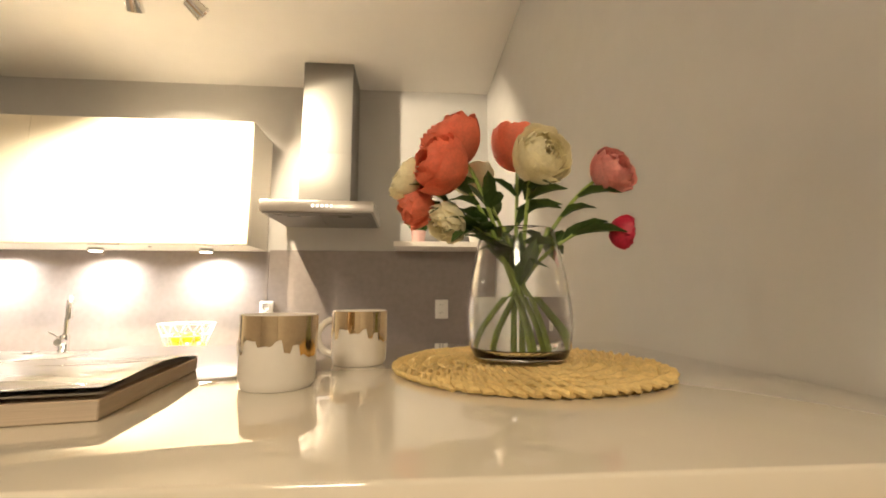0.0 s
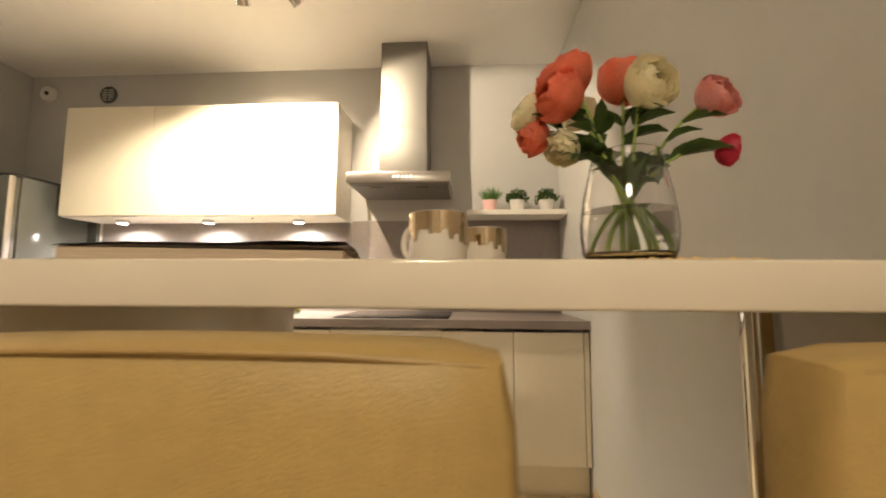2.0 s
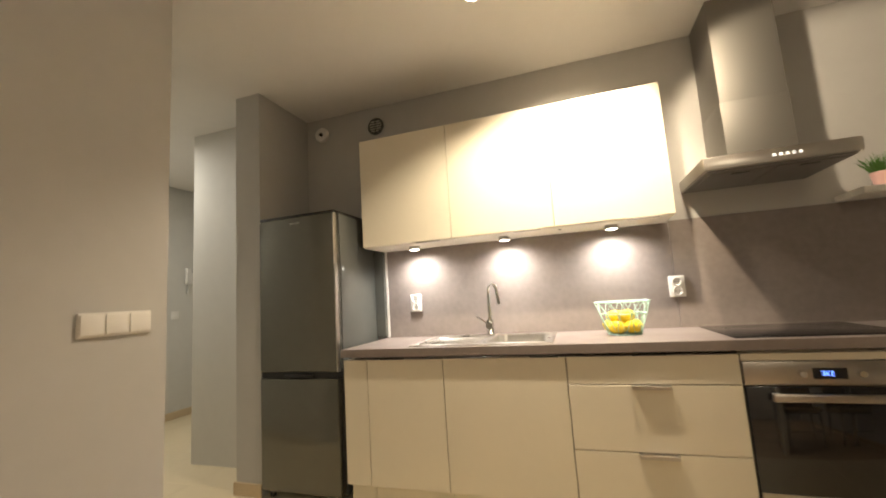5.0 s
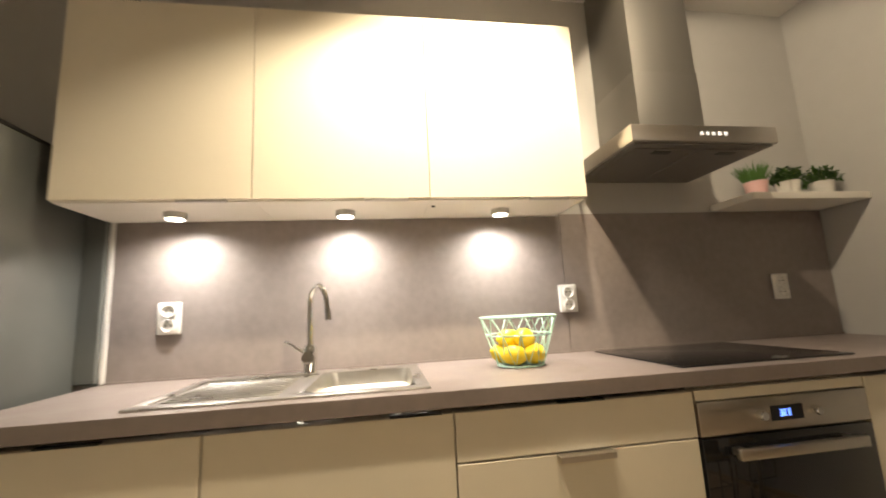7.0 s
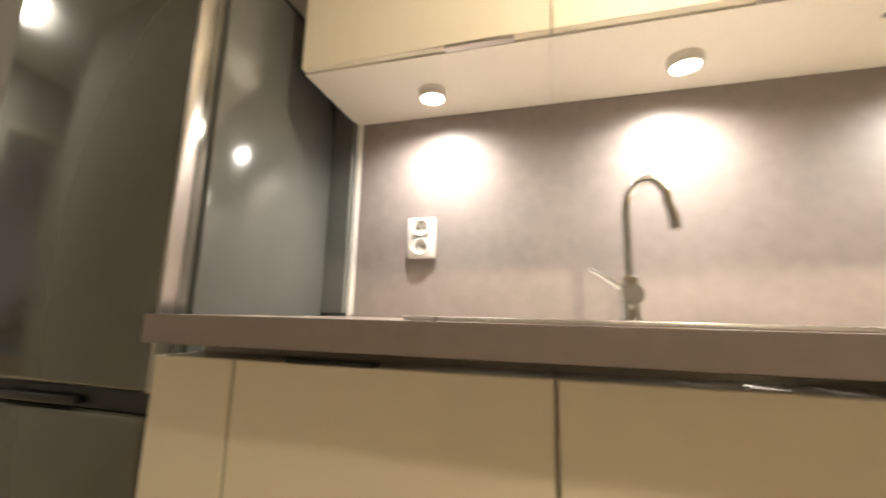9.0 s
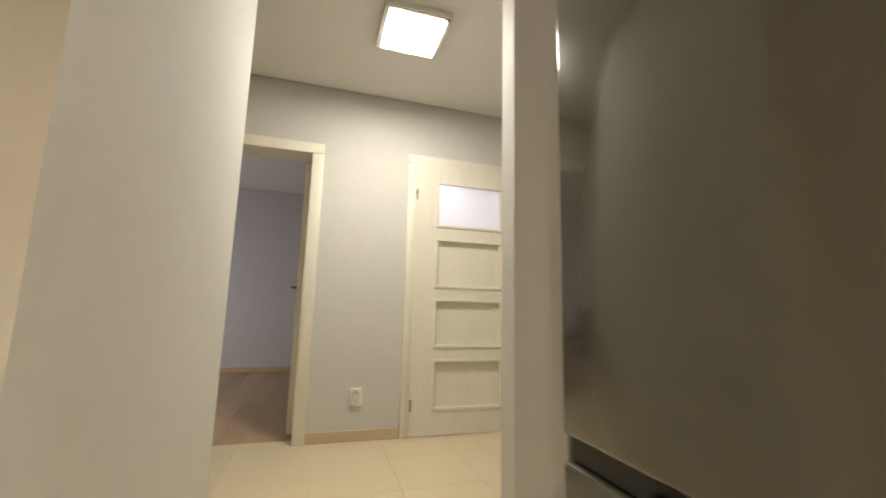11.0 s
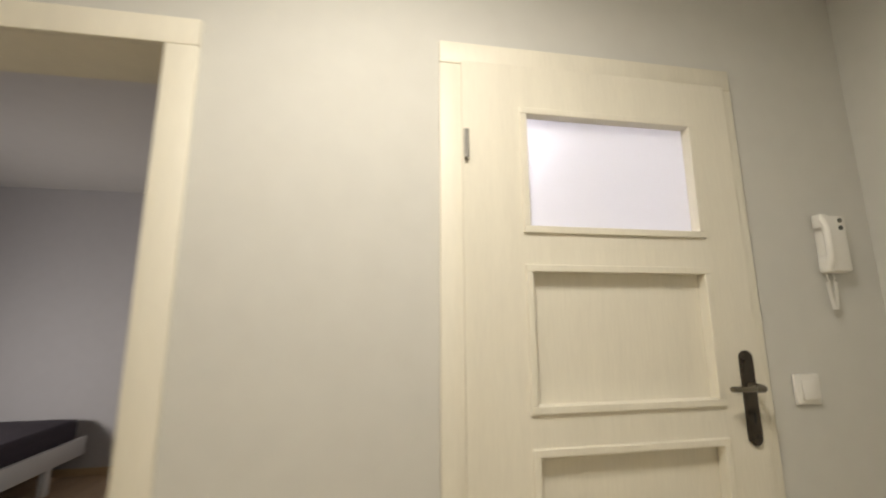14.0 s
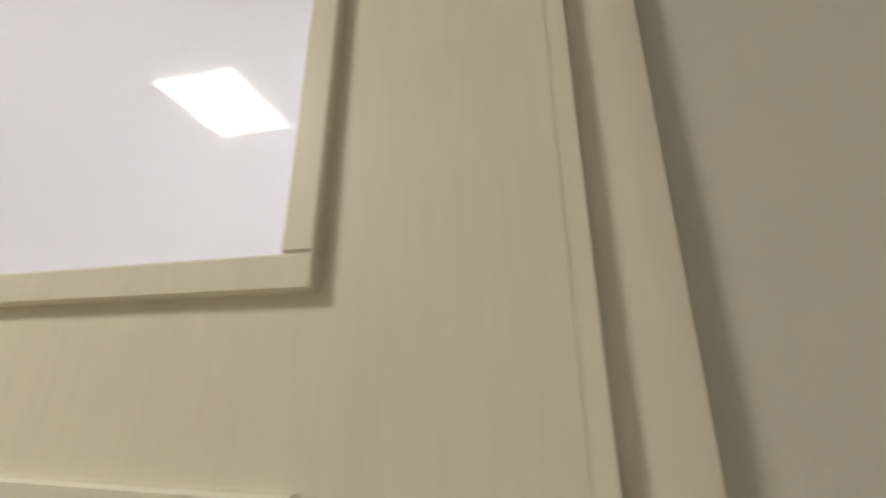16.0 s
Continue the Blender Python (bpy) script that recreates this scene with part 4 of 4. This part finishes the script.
def mug(x, y, r, h, turn, label):
    c = thing("mug", (x, y, TZ1 + 0.0005), label, "mug", "mugs on the table")
    z = TZ1 + 0.0005
    body = part("cup", lathe([(r * 0.90, 0), (r * 0.95, 0.003), (r, 0.010), (r, h - 0.002), (r - 0.0015, h), (r - 0.003, h - 0.002), (r - 0.003, 0.008), (0.001, 0.006)], 44, at=(x, y, z)), M_CERAM, c, "white stoneware cup")
    bm, rr, n = bmesh.new(), random.Random(int(r * 1e5)), 88
    lo = []
    depth = 0.42
    for i in range(n):
        if i % 3 == 0:
            depth = rr.uniform(0.30, 0.58)
        lo.append(h * (1 - depth - rr.uniform(-0.015, 0.015)))
    ra = r + 0.0006
    top = [bm.verts.new((x + ra * math.cos(2 * math.pi * i / n), y + ra * math.sin(2 * math.pi * i / n), z + h - 0.0012)) for i in range(n)]
    bot = [bm.verts.new((x + ra * math.cos(2 * math.pi * i / n), y + ra * math.sin(2 * math.pi * i / n), z + lo[i])) for i in range(n)]
    for i in range(n):
        bm.faces.new((top[i], top[(i + 1) % n], bot[(i + 1) % n], bot[i]))
    part("gold_band", bm, M_GOLD, c, "dripping mirror gold glaze")
    d = Vector((math.cos(turn), math.sin(turn), 0))
    o = Vector((x, y, z)) + d * (r - 0.002)
    pts = [o + d * 0.024 * math.sin(radians(a)) + Vector((0, 0, h * 0.5 - h * 0.32 * math.cos(radians(a)))) for a in range(0, 181, 15)]
    part("handle", tube(pts, 0.0052, 12), M_CERAM, c, "white loop handle")


mug(-0.641, -2.02, 0.0425, 0.082, radians(150), "white stoneware mug with dripping gold rim")
mug(-0.569, -1.86, 0.0425, 0.082, radians(178), "white stoneware mug with gold rim near the vase")

mgz = thing("magazine", (-0.915, -2.055, TZ1), "thick glossy magazine with a dark lifted cover", "magazine")
mm = pose(-0.913, -2.055, TZ1 + 0.0005, 0, 0, 11)
bm = box(-0.15, -0.125, 0, 0.15, 0.125, 0.017, 0.001, 1)
bmesh.ops.transform(bm, matrix=mm, verts=bm.verts)
part("page_block", bm, M_PAPER, mgz, "cream page block")
for nm, base, amp, mt_, lb_ in (("loose_page", 0.0178, 0.35, M_PAGE, "curled pale page"), ("cover", 0.0192, 0.75, M_COVER, "glossy dark photographic cover")):
    bm, g = bmesh.new(), []
    for i in range(21):
        row = []
        for j in range(17):
            u, v = i / 20, j / 16
            lift = base + amp * (0.012 * u * u * math.sin(math.pi * min(1, v * 1.02)) ** 1.3 + 0.010 * u * (1 - v) ** 3 + 0.0025 * math.sin(u * 6 + v * 2.2) ** 2)
            row.append([bm.verts.new(mm @ Vector((-0.152 + 0.304 * u, -0.127 + 0.254 * v, lift + dz))) for dz in (0, 0.0006)])
        g.append(row)
    for i in range(20):
        for j in range(16):
            for s in (0, 1):
                bm.faces.new((g[i][j][s], g[i + 1][j][s], g[i + 1][j + 1][s], g[i][j + 1][s]))
    part(nm, bm, mt_, mgz, lb_)

# ---- hall ----
hl = thing("hall_ceiling_light", (-5.2, -0.5, H), "flat square lit ceiling panel light", "lamp")
part("housing", box(-5.385, -0.685, H - 0.045, -5.015, -0.315, H - 0.001, 0.006), M_CHROME, hl, "thin metal frame")
part("diffuser", box(-5.36, -0.66, H - 0.060, -5.04, -0.34, H - 0.0455, 0.004), M_PLATE, hl, "lit white glass")


def frame_x(y0, y1, ztop, w, name, label, w2, x=XW):
    """Architrave and lining of a doorway in the hall's end wall, clear opening y0 to y1."""
    f = thing(name, (x, (y0 + y1) / 2, 0), label, "door frame")
    f["kind"] = "structure"
    part("architrave", box(x + 0.0005, y0 - w, 0.001, x + 0.016, y0, ztop - 0.0005, 0.003), M_DOORF, f)
    part("architrave", box(x + 0.0005, y1, 0.001, x + 0.016, y1 + w2, ztop - 0.0005, 0.003), M_DOORF, f)
    part("architrave", box(x + 0.0005, y0 - w, ztop, x + 0.0165, y1 + w2, ztop + w, 0.003), M_DOORF, f)
    part("lining", box(x - 0.19, y0 - 0.03, 0.001, x + 0.0004, y0 - 0.001, ztop + 0.02), M_DOORF, f)
    part("lining", box(x - 0.19, y1 + 0.001, 0.001, x + 0.0004, y1 + 0.012, ztop + 0.02), M_DOORF, f)
    part("lining", box(x - 0.19, y0 - 0.001, ztop + 0.001, x + 0.0004, y1 + 0.001, ztop + 0.02), M_DOORF, f)
    return f


def bar_loop(bm, y0, y1, z0, z1, w, x0, x1):
    """A mitred moulding round a panel, as four slim bars with a bevelled outer edge."""
    for b in ((y0, z0, y1, z0 + w), (y0, z1 - w, y1, z1), (y0, z0 + w, y0 + w, z1 - w), (y1 - w, z0 + w, y1, z1 - w)):
        slab(bm, x0, b[0], b[1], x1, b[2], b[3], 0.0015, 1)


def door_leaf(name, w, label, glazed, stile=0.095, lip=False):
    """A four-panel door, face towards +x, hinge edge at y=0, free edge at y=w."""
    d = thing(name, (0, 0, 0), label, "door")
    d["kind"] = "structure"
    a, b = 0.165, w - stile
    zs = [(0.19, 0.522), (0.630, 0.963), (1.068, 1.420), (1.530, 1.868)]
    bm = box(-0.04, 0.0, 0.012, 0, a, 2.003)
    slab(bm, -0.04, b, 0.012, 0, w, 2.003)
    edges = [0.012] + [z for p in zs for z in p] + [2.003]
    for z0, z1 in zip(edges[0::2], edges[1::2]):
        slab(bm, -0.04, a, z0, 0, b, z1)
    if lip:
        slab(bm, -0.008, -0.012, 0.014, -0.0004, -0.0001, 2.012)
        slab(bm, -0.008, w + 0.0001, 0.014, -0.0004, w + 0.010, 2.012)
        slab(bm, -0.008, 0.0, 2.0031, -0.0004, w, 2.012)
    part("leaf_frame", bm, M_DOOR, d)
    for k, (z0, z1) in enumerate(zs):
        g = glazed and k == 3
        pn = part("glass_pane" if g else "panel", box(-0.034, a, z0, -0.025, b, z1), M_MILK if g else M_DOOR, d, "frosted white glass" if g else "")
        bm = bmesh.new()
        bar_loop(bm, a - 0.012, b + 0.012, z0 - 0.012, z1 + 0.012, 0.019, -0.0245, 0.008)
        part("moulding", bm, M_DOOR, pn)
    return d


def lever(parent, y, z, side, flip=1, mat_=None):
    mat_ = mat_ or M_DARKMET
    x = 0 if side > 0 else -0.04
    bm, rows = bmesh.new(), []
    for dx, r in ((0.0, 0.0205), (0.006, 0.0205), (0.0085, 0.018), (0.0095, 0.013)):
        ring = []
        for i in range(24):
            a = math.pi * (i if i < 12 else i - 12) / 11 + (0 if i < 12 else math.pi)
            ring.append(bm.verts.new((x + side * dx, y + r * math.cos(a), (z + 0.0945 if i < 12 else z - 0.1145) + r * math.sin(a))))
        rows.append(ring)
    for p, q in zip(rows, rows[1:]):
        for i in range(24):
            bm.faces.new((p[i], p[(i + 1) % 24], q[(i + 1) % 24], q[i]))
    bm.faces.new(rows[-1])
    h = part("handle_plate", bm, mat_, parent, "dark metal back plate")
    part("handle", tube([(x + side * 0.008, y, z + 0.02), (x + side * 0.048, y, z + 0.02), (x + side * 0.055, y - flip * 0.012, z + 0.02), (x + side * 0.055, y - flip * 0.105, z + 0.022)], [0.012, 0.009, 0.0095, 0.007], 12), M_LEVER, h, "curved dark metal lever")
    part("key_hole", box(x + side * 0.009, y - 0.003, z - 0.075, x + side * 0.0105, y + 0.003, z - 0.05), M_BLACK, h)


f1 = frame_x(-0.25, 0.578, 2.008, 0.068, "door_frame_1", "bleached wood frame of the glazed door", 0.048)
for b in ((-0.2495, 0.002, -0.232, 2.007), (0.560, 0.002, 0.5775, 2.007), (-0.2319, 1.99, 0.5599, 2.007)):
    part("door_stop", box(XW - 0.062, b[0], b[1], XW - 0.036, b[2], b[3]), M_DOORF, f1)
d1 = door_leaf("door_1", 0.8225, "closed bleached wood panel door with frosted glass", True, 0.130, True)
lever(d1, 0.786, 1.085, 1)
for hz in (0.22, 1.759):
    part("hinge", tube([(0.009, -0.003, hz - 0.04), (0.009, -0.003, hz + 0.04)], 0.0065, 12), M_STEEL, d1, "steel hinge")
d1.matrix_basis = pose(XW + 0.026, -0.2455, 0)
frame_x(-1.795, -1.022, 1.985, 0.075, "door_frame_2", "bleached wood frame of the bedroom doorway", 0.080)
d2 = door_leaf("door_2", 0.76, "open bleached wood panel door inside the bedroom", True)
lever(d2, 0.71, 1.05, 1)
lever(d2, 0.71, 1.05, -1)
d2.matrix_basis = pose(XW - 0.20, -1.03, 0, 0, 0, 92) @ Matrix.Diagonal((1, 1, 0.987, 1))
# doorway in the side wall
f3 = thing("door_frame_3", (-5.5, -1.88, 0), "bleached wood frame of the side room", "door frame")
f3["kind"] = "structure"
for b in ((-5.97, -1.8795, 0.001, -5.90, -1.862, 2.0195), (-5.13, -1.8795, 0.001, -5.06, -1.862, 2.0195), (-5.97, -1.8795, 2.02, -5.06, -1.861, 2.09)):
    part("architrave", box(*b, 0.003), M_DOORF, f3)
for b in ((-5.93, -1.999, 0.001, -5.905, -1.8805, 2.03), (-5.125, -1.999, 0.001, -5.10, -1.8805, 2.03), (-5.90, -1.999, 2.005, -5.13, -1.8805, 2.029)):
    part("lining", box(*b), M_DOORF, f3)
d3 = door_leaf("door_3", 0.765, "bleached wood panel door to the side room", False)
d3.matrix_basis = pose(-5.135, -1.955, 0, 0, 0, 90)

# entry phone
ep = thing("entry_phone", (XW, 0.90, 1.42), "white wall entry phone with coiled cord", "intercom")
part("base", box(XW + 0.0005, 0.874, 1.424, XW + 0.030, 0.952, 1.604, 0.007, 3), M_WHITE, ep)
part("face", box(XW + 0.0303, 0.884, 1.428, XW + 0.040, 0.950, 1.600, 0.005, 3), M_WHITE, ep, "raised white face plate")
bm = tube([(XW + 0.036, 0.868, 1.442), (XW + 0.046, 0.866, 1.470), (XW + 0.047, 0.866, 1.515), (XW + 0.046, 0.866, 1.560), (XW + 0.036, 0.868, 1.588)], [0.011, 0.011, 0.010, 0.011, 0.011], 16)
slab(bm, XW + 0.012, 0.857, 1.560, XW + 0.044, 0.882, 1.604, 0.007, 3)
slab(bm, XW + 0.012, 0.857, 1.424, XW + 0.044, 0.882, 1.468, 0.007, 3)
part("handset", bm, M_WHITE, ep, "slim white handset")
for bz in (1.562, 1.585):
    part("button", lathe([(0.007, 0), (0.007, 0.003), (0.005, 0.004)], 16, m=Euler((0, radians(90), 0)).to_matrix(), at=(XW + 0.040, 0.928, bz)), M_FSIDE, ep, "round grey button")
# the cord hangs in a narrow loop, straight at both ends and coiled between
pts = [(XW + 0.022, 0.872, 1.426), (XW + 0.022, 0.873, 1.408)]
for i in range(220):
    t = i / 219
    a = math.pi * (1 + t)
    k = max(0.0, abs(t - 0.5) - 0.12) / 0.38
    cy, cz = 0.886 + 0.013 * math.cos(a), 1.315 + (0.082 * k if k else 0.012 * (math.sin(a) + 0.93))
    pts.append((XW + 0.022 + 0.0042 * math.cos(i * 1.25), cy + 0.0042 * math.sin(i * 1.25), cz))
pts += [(XW + 0.022, 0.900, 1.410), (XW + 0.022, 0.893, 1.426)]
part("cord", tube(pts, 0.0016, 5), M_WHITE, ep, "coiled white cord")
sw = thing("light_switch", (XW, 0.757, 1.085), "white square rocker light switch", "switch")
part("plate", box(XW + 0.0005, 0.715, 1.044, XW + 0.010, 0.799, 1.128, 0.003), M_WHITE, sw)
bm = box(XW + 0.0102, 0.733, 1.058, XW + 0.017, 0.783, 1.114, 0.002)
for v in bm.verts:
    if v.co.x > XW + 0.014:
        v.co.x -= 0.004 * (v.co.z - 1.058) / 0.056
part("rocker", bm, M_WHITE, sw, "tilted white rocker")
socket(0, 0, True, 0, pose(XW + 0.0005, -0.625, 0.290, 0, 0, 90), "white double wall socket low in the hall")
# living wall switch strip and socket
s3 = thing("switch_strip", (-3.29, -1.62, 1.07), "wide white triple switch plate", "switch")
part("plate", box(-3.2895, -1.728, 1.033, -3.280, -1.512, 1.108, 0.003), M_WHITE, s3)
for k in range(3):
    part("rocker", box(-3.2798, -1.724 + k * 0.0705, 1.040, -3.274, -1.659 + k * 0.0705, 1.101, 0.002), M_WHITE, s3)
socket(0, 0, False, 0, pose(-3.2895, -1.628, 0.252, 0, 0, 90), "white single wall socket low on the living room wall")

# ---- bedroom ----
rg = thing("rug", (-7.9, -2.8, 0), "blue rug with a pale blue border on planks", "rug")
part("field", box(-8.26, -3.50, 0.001, -7.20, -2.14, 0.011, 0.002, 1), M_RUGD, rg, "deep blue field")
for b in ((-8.38, -2.139, -7.08, -2.02), (-8.38, -3.62, -7.08, -3.501), (-8.38, -3.501, -8.261, -2.139), (-7.199, -3.501, -7.08, -2.139)):
    part("border", box(b[0], b[1], 0.001, b[2], b[3], 0.012, 0.002, 1), M_RUGL, rg, "pale blue border")
bd = thing("bed", (-8.7, -3.4, 0), "low white bed frame with dark bedding", "bed")
part("side_rail", box(-9.05, -2.88, 0.20, -7.75, -2.84, 0.34, 0.004), M_BEDW, bd)
part("end_board", box(-7.79, -4.2, 0.20, -7.75, -2.881, 0.34, 0.004), M_BEDW, bd)
for lx, ly in ((-8.72, -2.90), (-7.80, -2.90), (-8.72, -4.2), (-7.80, -4.2)):
    part("leg", box(lx, ly, 0.013, lx + 0.05, ly + 0.05, 0.30, 0.003), M_BEDW, bd)
part("mattress", cushion(-9.03, -4.18, 0.30, -7.80, -2.89, 0.50, 0.05), M_BEDD, bd, "dark rumpled bedding")

# ---- bathroom ----
bl = thing("bathroom_wall_light", (-7.5, 0.12, 2.37), "white wall light in the bathroom behind the glass", "lamp")
part("back_plate", box(-7.4995, -0.10, 2.28, -7.450, 0.34, 2.458, 0.006), M_WHITE, bl)
part("diffuser", box(-7.4498, -0.08, 2.30, -7.415, 0.32, 2.44, 0.01), M_BATH, bl, "lit white diffuser")

# ---- skirting ----


def skirting(name, b, m, label):
    structure(name, box(*b, 0.003, 1), m, label, "skirting")


skirting("baseboard_pier", (-3.945, -0.517, 0.0, -3.738, -0.506, 0.075), M_SKIRTT, "beige tile skirting on the pier")
skirting("baseboard_hall_1", (XW + 0.0005, -0.945, 0.0, XW + 0.012, -0.32, 0.075), M_SKIRTT, "beige tile skirting in the hall")
skirting("baseboard_hall_2", (XW + 0.0005, 0.615, 0.0, XW + 0.012, 1.099, 0.075), M_SKIRTT, "beige tile skirting in the hall corner")
skirting("baseboard_living", (-3.2895, -5.59, 0.0, -3.275, -1.46, 0.07), M_SKIRT, "oak skirting on the living room wall")
skirting("baseboard_corridor", (-4.93, -1.2595, 0.0, -3.77, -1.248, 0.075), M_SKIRTT, "beige tile skirting in the corridor")
skirting("baseboard_east", (-0.014, -5.59, 0.0, -0.0005, -0.615, 0.07), M_SKIRT, "oak skirting on the side wall")
skirting("baseboard_bedroom", (-9.1495, -4.5, 0.0, -9.135, -0.76, 0.06), M_SKIRT, "oak skirting in the bedroom")

# ---- floors ----
fl = structure("floor", box(-9.3, YS - 0.1, -0.10, 0.15, 1.5, -0.0085), M_GROUT, "cream tiled floor with pale joints", "floor")
YB = -1.50
tile_me, cut_me = {}, {}


def piece(name, x0, y0, x1, y1, material, store, parent):
    key = (round(x1 - x0, 3), round(y1 - y0, 3))
    if key not in store:
        store[key] = mesh_of(name, box(-key[0] / 2, -key[1] / 2, -0.008, key[0] / 2, key[1] / 2, 0.0, 0.0015, 1), material, False)
    o = new(name, store[key])
    o.parent = parent
    o.matrix_basis = Matrix.Translation(((x0 + x1) / 2, (y0 + y1) / 2, 0))


S = 0.45
for x0_, x1_, y0_, y1_ in ((-6.16, 0.0, YB, 0.0), (-6.16, -4.682, 0.0, 1.1), (-6.16, -4.95, -1.9, YB)):
    x = x0_
    while x < x1_ - 0.02:
        y = y1_
        while y > y0_ + 0.02:
            piece("tile", x + 0.0006, max(y - S, y0_) + 0.0006, min(x + S, x1_) - 0.0006, y - 0.0006, M_TILE, tile_me, fl)
            y -= S
        x += S
wf = structure("floor_living", box(-3.45, YS, -0.0084, 0.0, YB - 0.001, -0.0081), M_WOOD, "oak plank floor of the living room", "floor")
wb = structure("floor_bedroom", box(-9.15, -4.55, -0.0084, -6.16, -0.75, -0.0081), M_WOOD, "oak plank floor of the bedroom", "floor")
plank_me = {}
rnd = random.Random(4)
for parent, x0_, x1_, y0_, y1_ in ((wf, -3.29, 0.0, YS, YB - 0.002), (wb, -9.15, -6.162, -4.55, -0.752)):
    y = y1_
    while y > y0_ + 0.05:
        x = x0_ - rnd.choice((0, 0.3, 0.6, 0.9))
        while x < x1_ - 0.03:
            a, b = max(x, x0_), min(x + 1.2, x1_)
            if b - a > 0.05:
                piece("plank", a + 0.0006, max(y - 0.19, y0_) + 0.0006, b - 0.0006, y - 0.0006, M_WOOD, plank_me, parent)
            x += 1.2
        y -= 0.19
